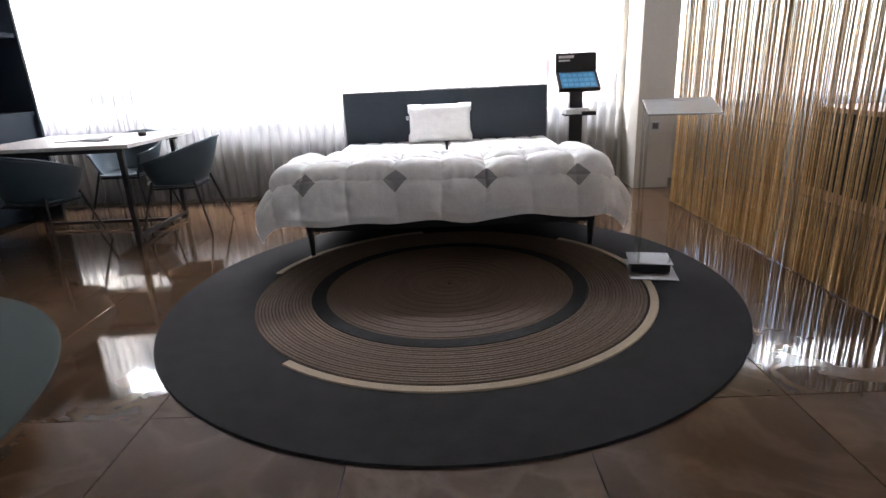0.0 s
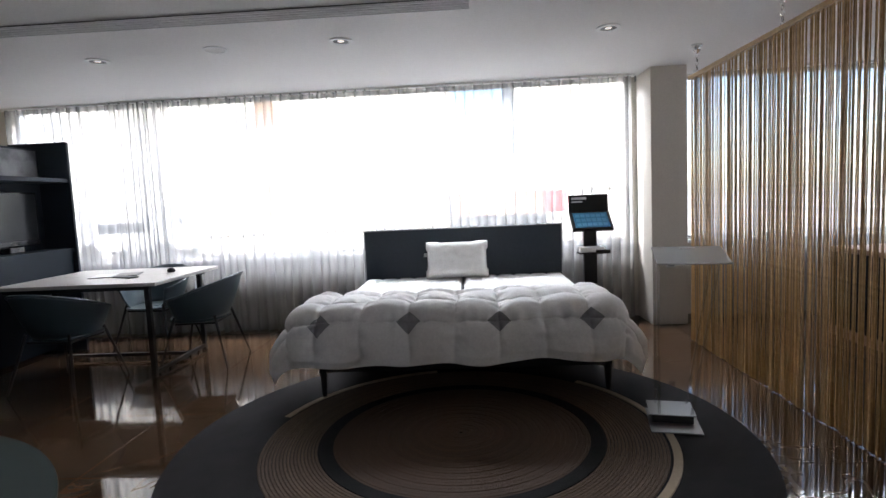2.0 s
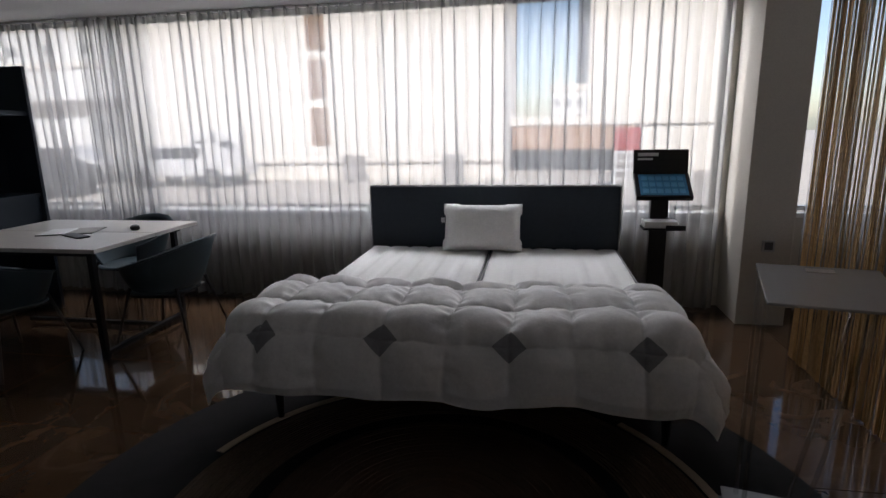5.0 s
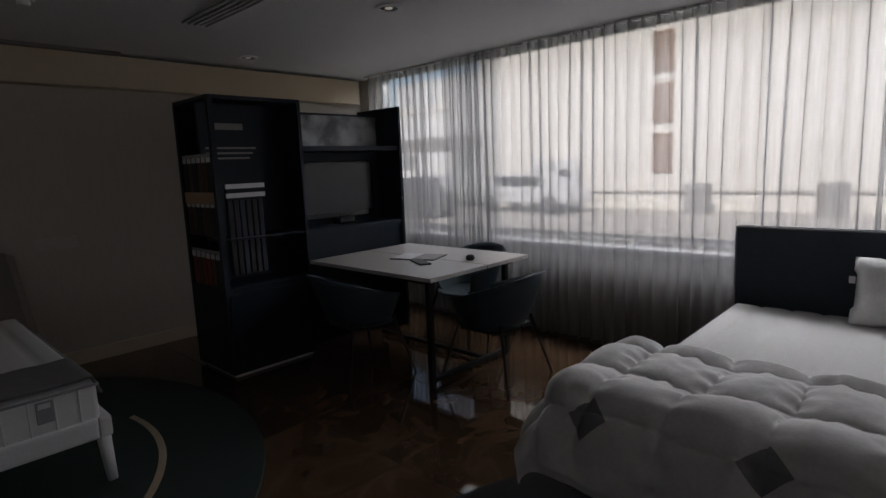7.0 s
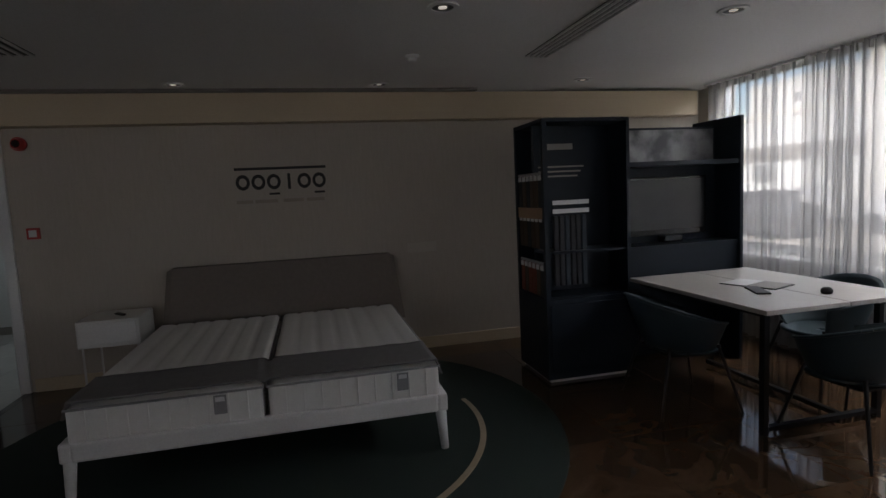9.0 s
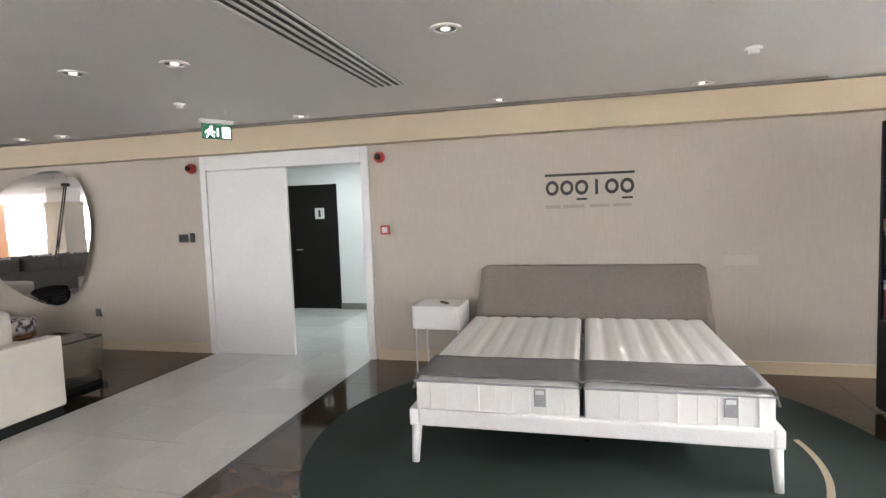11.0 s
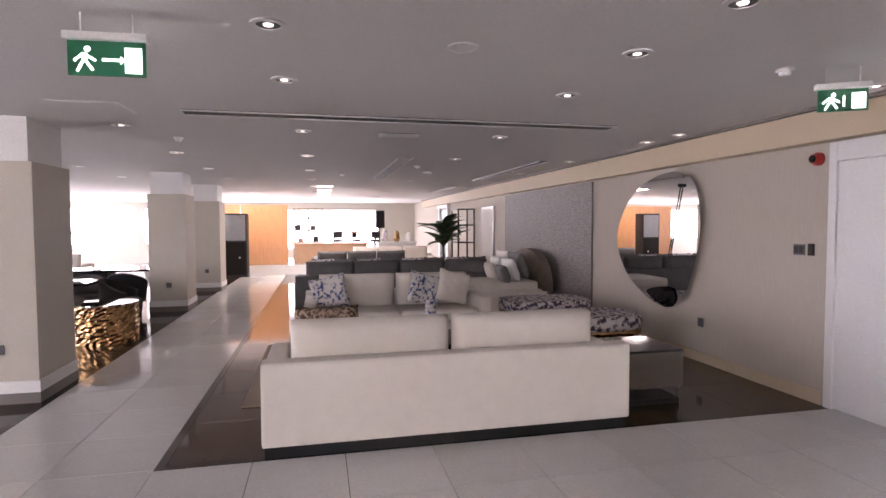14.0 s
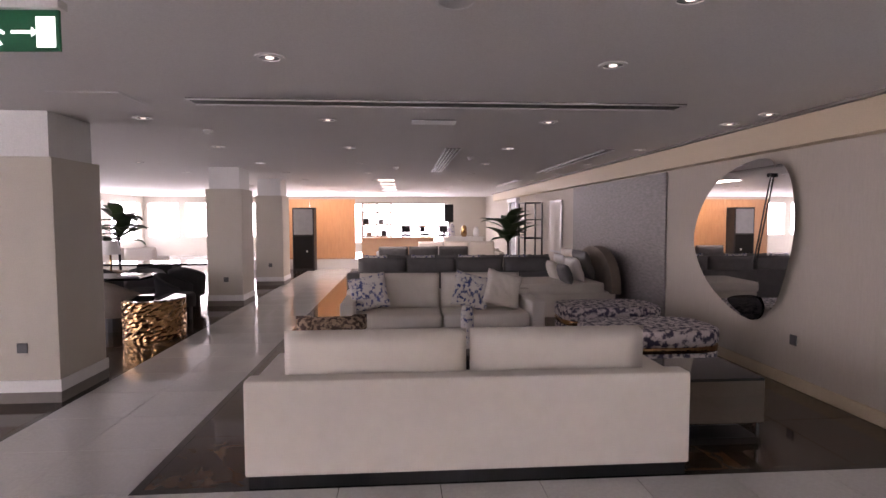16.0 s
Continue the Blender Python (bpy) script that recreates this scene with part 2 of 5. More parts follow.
def clear_glass(name, colour, share):
    """Thin clear sheet: light passes, with the gloss of glass."""
    m = bpy.data.materials.new(name)
    m.use_nodes = True
    n, link = m.node_tree.nodes, m.node_tree.links.new
    n.remove(n["Principled BSDF"])
    tr, gl, mx = (n.new("ShaderNode" + k) for k in ("BsdfTransparent", "BsdfGlossy", "MixShader"))
    tr.inputs[0].default_value = (*colour, 1)
    gl.inputs["Roughness"].default_value = 0.03
    mx.inputs[0].default_value = share
    link(tr.outputs[0], mx.inputs[1])
    link(gl.outputs[0], mx.inputs[2])
    link(mx.outputs[0], n["Material Output"].inputs[0])
    return m


GLASS = clear_glass("window_glass", (0.95, 0.97, 0.97), 0.04)
ACRYLIC = clear_glass("clear_acrylic", (0.88, 0.89, 0.89), 0.12)
FROSTED = clear_glass("frosted_acrylic", (0.80, 0.81, 0.81), 0.26)
for node in FROSTED.node_tree.nodes:
    if node.type == "BSDF_GLOSSY":
        node.inputs["Roughness"].default_value = 0.45


def sheer_cloth():
    m = bpy.data.materials.new("sheer_curtain")
    m.use_nodes = True
    n, link = m.node_tree.nodes, m.node_tree.links.new
    n.remove(n["Principled BSDF"])
    tr, df, tl, m1, m2 = (n.new("ShaderNode" + k) for k in ("BsdfTransparent", "BsdfDiffuse", "BsdfTranslucent", "MixShader", "MixShader"))
    df.inputs[0].default_value, tl.inputs[0].default_value = (0.70, 0.70, 0.70, 1), (0.33, 0.33, 0.33, 1)
    m1.inputs[0].default_value = 0.74
    link(df.outputs[0], m1.inputs[1])
    link(tl.outputs[0], m1.inputs[2])
    co, nz, mr = n.new("ShaderNodeTexCoord"), n.new("ShaderNodeTexNoise"), n.new("ShaderNodeMapRange")
    mp = n.new("ShaderNodeMapping")
    mp.inputs["Scale"].default_value = (5, 2, 0.3)
    link(co.outputs["Object"], mp.inputs[0])
    link(mp.outputs[0], nz.inputs["Vector"])
    mr.inputs["To Min"].default_value, mr.inputs["To Max"].default_value = 0.45, 0.55
    mr.inputs["From Min"].default_value, mr.inputs["From Max"].default_value = 0.34, 0.66
    link(nz.outputs[0], mr.inputs[0])
    link(mr.outputs[0], m2.inputs[0])
    link(tr.outputs[0], m2.inputs[1])
    link(m1.outputs[0], m2.inputs[2])
    link(m2.outputs[0], n["Material Output"].inputs[0])
    return m


SHEER = sheer_cloth()

# ---- mesh helpers ----


def put_box(bm, x0, x1, y0, y1, z0, z1, bevel=0.0, m=None):
    """Adds a box, with rounded edges where bevel is given, turned by m."""
    r = bmesh.ops.create_cube(bm, size=1.0)
    vs = r["verts"]
    bmesh.ops.scale(bm, vec=(x1 - x0, y1 - y0, z1 - z0), verts=vs)
    if bevel:
        es = list({e for v in vs for e in v.link_edges})
        rb = bmesh.ops.bevel(bm, geom=es, offset=bevel, segments=2, affect="EDGES", profile=0.6)
        vs = list({v for f in rb["faces"] for v in f.verts})
    bmesh.ops.translate(bm, vec=((x0 + x1) / 2, (y0 + y1) / 2, (z0 + z1) / 2), verts=vs)
    if m:
        bmesh.ops.transform(bm, matrix=m, verts=vs)
    return vs


def box(x0, x1, y0, y1, z0, z1, bevel=0.0, m=None):
    bm = bmesh.new()
    put_box(bm, x0, x1, y0, y1, z0, z1, bevel, m)
    return bm


def put_rod(bm, a, b, r0, r1=None, n=10):
    """Adds a round bar from a to b, tapered from r0 to r1."""
    a, b = Vector(a), Vector(b)
    d = b - a
    m = Matrix.Translation((a + b) / 2) @ d.to_track_quat("Z", "Y").to_matrix().to_4x4()
    bmesh.ops.create_cone(bm, cap_ends=True, segments=n, radius1=r0, radius2=r0 if r1 is None else r1, depth=d.length, matrix=m)


def rod(a, b, r0, r1=None, n=10):
    bm = bmesh.new()
    put_rod(bm, a, b, r0, r1, n)
    return bm


def turned(profile, n=32):
    """A body of revolution about z from (radius, height) pairs."""
    bm = bmesh.new()
    rings = [[bm.verts.new((r * math.cos(6.28319 * k / n), r * math.sin(6.28319 * k / n), z)) for k in range(n)] for r, z in profile]
    for p, q in zip(rings, rings[1:]):
        for k in range(n):
            bm.faces.new((p[k], p[(k + 1) % n], q[(k + 1) % n], q[k]))
    bm.faces.new(rings[0][::-1])
    bm.faces.new(rings[-1])
    return bm


def sheet(fn, nu, nv, thick=0.0):
    """A grid of points fn(u, v), u and v from 0 to 1, with a thickness."""
    bm = bmesh.new()
    g = [[bm.verts.new(fn(i / nu, j / nv)) for j in range(nv + 1)] for i in range(nu + 1)]
    for i in range(nu):
        for j in range(nv):
            bm.faces.new((g[i][j], g[i + 1][j], g[i + 1][j + 1], g[i][j + 1]))
    if thick:
        bmesh.ops.recalc_face_normals(bm, faces=bm.faces)
        bmesh.ops.solidify(bm, geom=bm.faces[:], thickness=thick)
    return bm


def part(name, bm, mat, parent=None, label="", smooth=False):
    me = bpy.data.meshes.new(name)
    bmesh.ops.recalc_face_normals(bm, faces=bm.faces)
    bm.to_mesh(me)
    bm.free()
    me.materials.append(mat)
    if smooth:
        for f in me.polygons:
            f.use_smooth = True
    ob = new(name, me)
    if parent:
        ob.parent = parent
    if label:
        ob["label"] = label
    return ob


def thing(name, label, category, group="", at=(0, 0, 0), rz=0):
    ob = new(name)
    ob.matrix_world = pose(*at, 0, 0, rz)
    return tagged(ob, label, category, group)


def structure(name, bm, mat, label="", smooth=False):
    return tagged(part(name, bm, mat, None, label, smooth), kind="structure")


def single(name, bm, mat, label, category, group="", smooth=False, at=(0, 0, 0), rz=0):
    ob = part(name, bm, mat, None, "", smooth)
    ob.matrix_world = pose(*at, 0, 0, rz)
    return tagged(ob, label, category, group)


def piece(name, mesh, parent, at, rz=0):
    ob = new(name, mesh)
    ob.parent = parent
    ob.matrix_basis = pose(*at, 0, 0, rz)
    return ob


def plain_mesh(name, bm, mat):
    me = bpy.data.meshes.new(name)
    bm.to_mesh(me)
    bm.free()
    me.materials.append(mat)
    return me


H = 2.64       # ceiling
WX = -3.35     # west wall
NY = 7.9       # curtain line
SY = -20.0     # far end of the hall
EX = 12.0      # east windows

# ---- structure ----
structure("floor", box(WX - 4.2, EX + 0.2, SY - 3, NY + 0.6, -0.20, -0.014), GROUT, "grout bed under polished stone floor")
structure("ceiling", box(WX - 0.2, EX + 0.2, SY - 3, NY + 0.36, H, H + 0.2), CEIL, "smooth off-white painted ceiling")

bm = bmesh.new()   # west wall, with the doorway to the corridor
put_box(bm, WX - 0.2, WX, 1.055, NY + 0.6, 0, H)
put_box(bm, WX - 0.2, WX, SY - 3, -1.055, 0, H)
put_box(bm, WX - 0.2, WX, -1.055, 1.055, 2.34, H)
structure("wall_west", bm, WALLPAPER, "cream woven-textured wallpaper wall")
structure("trim_bulkhead", box(WX + 0.002, WX + 0.16, SY, NY - 0.02, 2.345, H - 0.03), BEIGE, "beige painted bulkhead under the ceiling")
# Solid dark strip: the shade inside the air slot is its colour.
structure("trim_shadow_gap", box(WX + 0.01, WX + 0.22, SY, 5.3, H - 0.028, H - 0.002), FACADE_DARK, "dark strip along the bulkhead top, the air slot's shade put into its colour")
bm = bmesh.new()
put_box(bm, WX + 0.001, WX + 0.022, 1.09, NY - 0.05, 0.0, 0.12, 0.004)
put_box(bm, WX + 0.001, WX + 0.022, SY, -1.09, 0.0, 0.12, 0.004)
structure("baseboard_west", bm, BEIGE, "beige painted baseboard")

# north wall: low wall under the windows, window head, ends
bm = bmesh.new()
put_box(bm, WX, EX, NY + 0.12, NY + 0.35, 0, 0.84)
put_box(bm, WX, EX, NY + 0.12, NY + 0.35, 2.634, H - 0.001)
put_box(bm, WX - 0.2, WX + 0.3, NY + 0.12, NY + 0.35, 0.84, 2.634)
put_box(bm, 4.0, 4.6, NY + 0.12, NY + 0.35, 0.84, 2.634)
put_box(bm, 9.5, EX, NY + 0.12, NY + 0.35, 0.84, 2.634)
structure("wall_north", bm, CREAM, "cream painted wall under wide windows")
for k, (x0, x1) in enumerate(((WX + 0.3, 4.0), (4.6, 9.5))):
    w = thing("window_%d" % (k + 1), "wide fixed window with thin aluminium frame", "window")
    w["kind"] = "structure"
    bm = bmesh.new()
    for a, b, c, d in ((x0, x1, 0.84, 0.88), (x0, x1, 2.616, 2.633), (x0, x0 + 0.04, 0.88, 2.616), (x1 - 0.04, x1, 0.88, 2.616)):
        put_box(bm, a, b, NY + 0.20, NY + 0.26, c, d)
    part("window_frame", bm, STEEL, w)
    pane = part("pane", box(x0 + 0.04, x1 - 0.04, NY + 0.226, NY + 0.232, 0.88, 2.616), GLASS, w)
    pane.visible_shadow = False
    part("window_sill", box(x0, x1, NY + 0.06, NY + 0.20, 0.80, 0.838, 0.006), WHITE_PAINT, w)
structure("column_north", box(4.06, 4.42, 7.54, NY + 0.115, 0, H - 0.001, 0.006), CREAM, "square cream painted column by the window")

# east and south ends
bm = bmesh.new()
put_box(bm, EX, EX + 0.2, SY - 3, NY + 0.4, 0, 0.7)
put_box(bm, EX, EX + 0.2, SY - 3, NY + 0.4, 2.35, H)
for y in range(-23, 8, 3):
    put_box(bm, EX, EX + 0.2, y - 0.25, y + 0.25, 0.7, 2.35)
structure("wall_east", bm, CREAM, "cream wall with a row of bright windows")
bm = bmesh.new()
put_box(bm, WX - 0.2, -1.6, SY - 3.2, SY - 3, 0, H)
put_box(bm, 6.5, 6.9, SY - 3.2, SY - 3, 0, H)
for a, b in ((8.4, 8.7), (10.2, 10.5), (11.8, EX + 0.2)):
    put_box(bm, a, b, SY - 3.2, SY - 3, 0.85, 2.35)
put_box(bm, 6.9, EX + 0.2, SY - 3.2, SY - 3, 0, 0.85)
put_box(bm, 6.9, EX + 0.2, SY - 3.2, SY - 3, 2.35, H)
put_box(bm, -1.6, 6.5, SY - 3.2, SY - 3, 0, 0.55)
put_box(bm, -1.6, 6.5, SY - 3.2, SY - 3, 2.3, H)
structure("wall_south", bm, CREAM, "cream end wall with a wide bright window")
structure("backdrop_east", box(EX + 2.0, EX + 2.1, SY - 4, NY + 1, -0.2, 4.5), STREET_GLOW, "overexposed daylight outside")
structure("backdrop_south", box(-4, EX + 3, SY - 5.1, SY - 5, -0.2, 4.5), DAY_GLOW, "overexposed daylight outside")

# doorway and corridor behind the west wall
d = thing("door_1", "white sliding door standing half open in a white frame", "door")
d["kind"] = "structure"
bm = bmesh.new()
put_box(bm, WX - 0.2, WX + 0.03, -1.055, -0.98, 0, 2.34, 0.005)
put_box(bm, WX - 0.2, WX + 0.03, 0.97, 1.055, 0, 2.34, 0.005)
put_box(bm, WX - 0.2, WX + 0.03, -0.98, 0.97, 2.17, 2.34, 0.005)
part("door_frame", bm, WHITE_PAINT, d)
part("door_panel", box(WX - 0.035, WX + 0.012, -0.978, 0.05, 0.012, 2.167, 0.003), WHITE_PAINT, d)
bm = bmesh.new()
put_box(bm, WX - 3.9, WX - 0.2, -2.3, -2.2, 0, 2.5)
put_box(bm, WX - 2.9, WX - 0.2, 1.1, 1.2, 0, 2.5)
put_box(bm, WX - 3.0, WX - 2.9, -0.71, 1.1, 0, 2.5)
put_box(bm, WX - 3.0, WX - 2.9, -2.2, -1.63, 0, 2.5)
put_box(bm, WX - 3.0, WX - 2.9, -1.63, -0.71, 2.12, 2.5)
structure("wall_corridor", bm, WHITE_PAINT, "white corridor walls")
structure("ceiling_corridor", box(WX - 3.0, WX - 0.2, -2.3, 1.2, 2.5, 2.6), CEIL)
bm = bmesh.new()
put_box(bm, WX - 2.9, WX - 2.87, -2.2, -1.63, 0.0, 0.1)
put_box(bm, WX - 2.9, WX - 2.87, -0.71, 1.1, 0.0, 0.1)
structure("baseboard_corridor", bm, FACADE_DARK)
d = thing("door_2", "black-brown wooden washroom door with a small white sign", "door")
d["kind"] = "structure"
part("door_leaf", box(WX - 2.96, WX - 2.91, -1.57, -0.77, 0.002, 2.118, 0.003), DARK_WOOD, d)
part("door_frame", box(WX - 2.97, WX - 2.88, -1.63, -1.57, 0, 2.12, 0.003), DARK_WOOD, d)
part("door_frame", box(WX - 2.97, WX - 2.88, -0.77, -0.71, 0, 2.12, 0.003), DARK_WOOD, d)
part("sign", box(WX - 2.91, WX - 2.902, -1.13, -0.96, 1.54, 1.72, 0.002), PAPER, d, "white square washroom sign")
part("pictogram", box(WX - 2.902, WX - 2.899, -1.065, -1.025, 1.57, 1.69, 0.001), INK, d)
part("handle", rod((WX - 2.88, -1.50, 1.02), (WX - 2.88, -1.38, 1.02), 0.011), STEEL, d)
# Added pale cyan fill without a fixture; sets the corridor's brightness.
area_lamp("corridor_fill", (WX - 1.6, -0.4, 2.46), (WX - 1.6, -0.4, 0), 1.2, 1.2, 2.8, (0.80, 0.97, 1.0))

# ---- curtain and window side ----


def curtain_sheet(x0, x1, y, seed):
    """Sheer cloth gathered at the head every ten centimetres; some folds fall to the floor, others open out."""
    rnd = random.Random(seed)
    n = round((x1 - x0) / 0.103)
    gap = (x1 - x0) / n
    deep = [rnd.choice((0.014, 0.020, 0.027, 0.034, 0.042, 0.050)) for k in range(n + 1)]
    slant = [0.05 * noise.noise((k * 0.31, seed, 0.5)) for k in range(n + 1)]
    grow = [rnd.uniform(-0.5, 0.9) for k in range(n + 1)]
    per = 18

    def fn(u, v):
        i = min(round(u * n * per), n * per - 1)
        k, c = i // per, (i % per) / per + (1.0 / per if u == 1 else 0)
        fall = 1 - v
        a, b = deep[k], deep[k + 1]
        lap = (a + (b - a) * c) * (0.75 + grow[k] * fall * (0.4 + 0.6 * math.sin(3.1 * fall + k))) * (1 - max(0.0, (v - 0.93) / 0.07) * 0.35)
        lap = max(lap, 0.017 * max(0.0, (v - 0.80) / 0.20))
        ph = 2 * math.pi * c + 0.5 * math.sin(2.0 * v + k)
        s = slant[k] + (slant[k + 1] - slant[k]) * c
        x = x0 + (k + c) * gap + lap * math.sin(ph) + s * fall * (1 if 0.02 < u < 0.98 else 0)
        return (x, y + (0.016 + 0.9 * lap) * math.cos(ph), 0.02 + v * (H - 0.03))
    return sheet(fn, n * per, 16)


c = thing("curtain", "long white sheer curtains with pinch pleats over the wide window", "curtain")
part("cloth", curtain_sheet(WX + 0.34, -1.12, NY - 0.03, 1), SHEER, c, smooth=True)
part("cloth", curtain_sheet(-1.78, 1.16, NY - 0.07, 4), SHEER, c, smooth=True)
part("cloth", curtain_sheet(1.12, 3.97, NY - 0.05, 9), SHEER, c, smooth=True)
part("rail", box(WX + 0.32, 4.0, NY - 0.065, NY - 0.035, H - 0.022, H - 0.002), WHITE_PAINT, c)
pleat = plain_mesh("pleat", box(-0.006, 0.006, -0.018, 0.018, -0.06, 0.0, 0.003), SHEER)
for k in range(62):
    piece("pleat", pleat, c, (WX + 0.42 + k * 0.1155, NY - 0.066, H - 0.024))

c = thing("curtain", "white sheer curtain over the window beyond the rope screen", "curtain")
part("cloth", curtain_sheet(4.62, 9.6, NY - 0.05, 7), SHEER, c, smooth=True)
part("rail", box(4.6, 9.6, NY - 0.065, NY - 0.035, H - 0.022, H - 0.002), WHITE_PAINT, c)

# hanging rope screen
screen = thing("rope_screen", "hanging screen of gold-brown twisted ropes on a ceiling rail", "room divider")
part("rail", box(4.185, 4.235, 2.4, 6.93, 2.365, 2.40, 0.006), ROPE, screen, "gold-coloured top rail")
bm = bmesh.new()
N = 12
ring = [[bm.verts.new(((0.0046 if k < N - 1 else 0.0095) * math.cos(1.5708 * j), (0.0046 if k < N - 1 else 0.0095) * math.sin(1.5708 * j), 2.365 - (k * 2.36 / N if k < N - 1 else 2.345 + 0.014 * (k - N + 1)))) for j in range(4)] for k in range(N + 1)]
for p, q in zip(ring, ring[1:]):
    for j in range(4):
        bm.faces.new((p[j], p[(j + 1) % 4], q[(j + 1) % 4], q[j]))
rope = plain_mesh("rope", bm, ROPE)
rnd = random.Random(3)
for k in range(300):
    ob = piece("rope", rope, screen, (4.21 + rnd.uniform(-0.012, 0.012), 2.42 + k * 0.0150 + rnd.uniform(-0.005, 0.005), rnd.uniform(0.0, 0.004)), rnd.uniform(0, 360))
    ob.rotation_euler[0], ob.rotation_euler[1] = rnd.uniform(-0.002, 0.002), rnd.uniform(-0.0015, 0.0015)
for y in (6.78, 5.48, 4.15, 2.8):
    part("hanger", turned([(0.045, 2.638), (0.045, 2.622), (0.02, 2.61), (0.03, 2.59), (0.012, 2.56)], 16), CHROME, screen, "chrome ceiling hook with chain").location = (4.21, y, 0)
    for j in range(5):
        bm = bmesh.new()
        bmesh.ops.create_cone(bm, cap_ends=False, segments=8, radius1=0.012, radius2=0.012, depth=0.008)
        lk = part("link", bm, CHROME, screen)
        lk.matrix_basis = pose(4.21, y, 2.545 - j * 0.034, 90, 0, 90 * (j % 2)) @ Matrix.Diagonal((1, 1.6, 1, 1))

# space behind the ropes
desk = thing("sideboard", "long brown wooden sideboard beyond the rope screen", "sideboard")
part("body", box(5.5, 6.1, 3.0, 7.0, 0.0, 0.82, 0.008), TAN, desk)
for k in range(4):
    part("door", box(5.485, 5.5, 3.02 + k, 3.98 + k, 0.10, 0.78, 0.004), DARK_WOOD, desk)

# ---- rugs ----


def disc(r0, r1, z0, z1, a0=0, a1=360, n=96):
    """Flat ring or disc, with an edge."""
    bm = bmesh.new()
    k = max(8, int(n * (a1 - a0) / 360))
    closed = a1 - a0 >= 360
    cols = []
    for i in range(k if closed else k + 1):
        a = radians(a0 + (a1 - a0) * i / k)
        cols.append([bm.verts.new((r * math.cos(a), r * math.sin(a), z)) for r, z in ((r0, z0), (r1, z0), (r1 - 0.004, z1), (r0, z1))])
    m = len(cols)
    for i in range(m if closed else m - 1):
        p, q = cols[i], cols[(i + 1) % m]
        for j in range(4):
            bm.faces.new((p[j], q[j], q[(j + 1) % 4], p[(j + 1) % 4]))
    return bm


rug = thing("round_rug", "large round dark rug with brown jute rings under the bed", "rug", at=(2.085, 4.975, 0))
part("border", disc(0.02, 1.66, 0.0, 0.011), RUG_DARK, rug, "dark charcoal woven border")
part("inner_field", disc(0.01, 0.752, 0.011, 0.0145), RUG_CENTRE, rug, "russet woven centre")
for k in range(24):
    part("centre_braid", disc(0.02 + k * 0.030, 0.046 + k * 0.030, 0.0145, 0.0155 + 0.0014 * (k % 2)), RUG_CENTRE, rug)
part("dark_ring", disc(0.752, 0.835, 0.011, 0.0157), RUG_DARK, rug)
for k in range(17):
    part("jute_ring", disc(0.84 + k * 0.019, 0.8565 + k * 0.019, 0.011, 0.0165 + 0.0012 * (k % 2)), RUG_BROWN, rug)
part("cream_band", disc(1.175, 1.220, 0.011, 0.0175, -130, 45), RUG_CREAM, rug, "cream woven arc")
part("cream_band", disc(1.175, 1.220, 0.011, 0.0175, 100, 165), RUG_CREAM, rug, "cream woven arc")
rug = thing("round_rug", "large round dark green rug under the white bed", "rug", at=(-1.55, 3.30, 0))
part("border", disc(0.02, 1.92, 0.0, 0.011), RUG_GREEN, rug)
part("cream_band", disc(1.36, 1.40, 0.011, 0.0135, -20, 100), RUG_CREAM, rug, "pale woven arc")

# ---- beds ----


def mattress(name, label, x0, x1, y0, y1, z0, z1, mat, ribs, along_y=True):
    """A mattress with quilted channels in the top, a piped edge and a sewn label."""
    t = thing(name, label, "mattress", "mattresses of a double bed")
    nx, ny = (ribs * 6, 24) if along_y else (24, ribs * 6)

    def fn(u, v):
        w = u if along_y else v
        e = min(u, 1 - u, v, 1 - v)
        edge = max(0.0, 1 - e / 0.03) ** 2 * 0.03
        return (x0 + u * (x1 - x0), y0 + v * (y1 - y0), z1 - edge - 0.012 * (1 - abs(math.sin(w * ribs * math.pi))) ** 3)
    part("top_panel", sheet(fn, nx, ny), mat, t, smooth=True)
    bm = bmesh.new()
    put_box(bm, x0 + 0.004, x1 - 0.004, y0 + 0.004, y1 - 0.004, z0, z1 - 0.028, 0.02)
    part("core", bm, mat, t, smooth=False)
    for z in (z0 + 0.012, z1 - 0.032):
        bm = bmesh.new()
        for a, b in (((x0, y0), (x1, y0)), ((x1, y0), (x1, y1)), ((x1, y1), (x0, y1)), ((x0, y1), (x0, y0))):
            put_rod(bm, (*a, z), (*b, z), 0.007, n=6)
        part("piping", bm, PATCH, t)
    return t


# dark bed by the window
BX0, BX1, BY0, BY1 = 1.06, 3.15, 5.62, 7.60
bed = thing("double_bed", "black-framed double bed with charcoal fabric headboard on a round rug", "bed")
for x in (BX0, BX1 - 0.05):
    part("side_rail", box(x, x + 0.05, BY0, BY1, 0.20, 0.27, 0.006), BLACK_METAL, bed)
    for y in (BY0 + 0.03, BY1 - 0.10):
        part("leg", rod((x + 0.025, y, 0.018 if y < 6.4 else 0.0), (x + 0.025, y, 0.21), 0.017, 0.027, 12), BLACK_METAL, bed)
for y in (BY0, BY1 - 0.05):
    part("end_rail", box(BX0 + 0.05, BX1 - 0.05, y, y + 0.05, 0.20, 0.27, 0.006), BLACK_METAL, bed)
for k in range(12):
    part("slat", box(BX0 + 0.05, BX1 - 0.05, BY0 + 0.12 + k * 0.15, BY0 + 0.19 + k * 0.15, 0.245, 0.262), DARK_WOOD, bed)
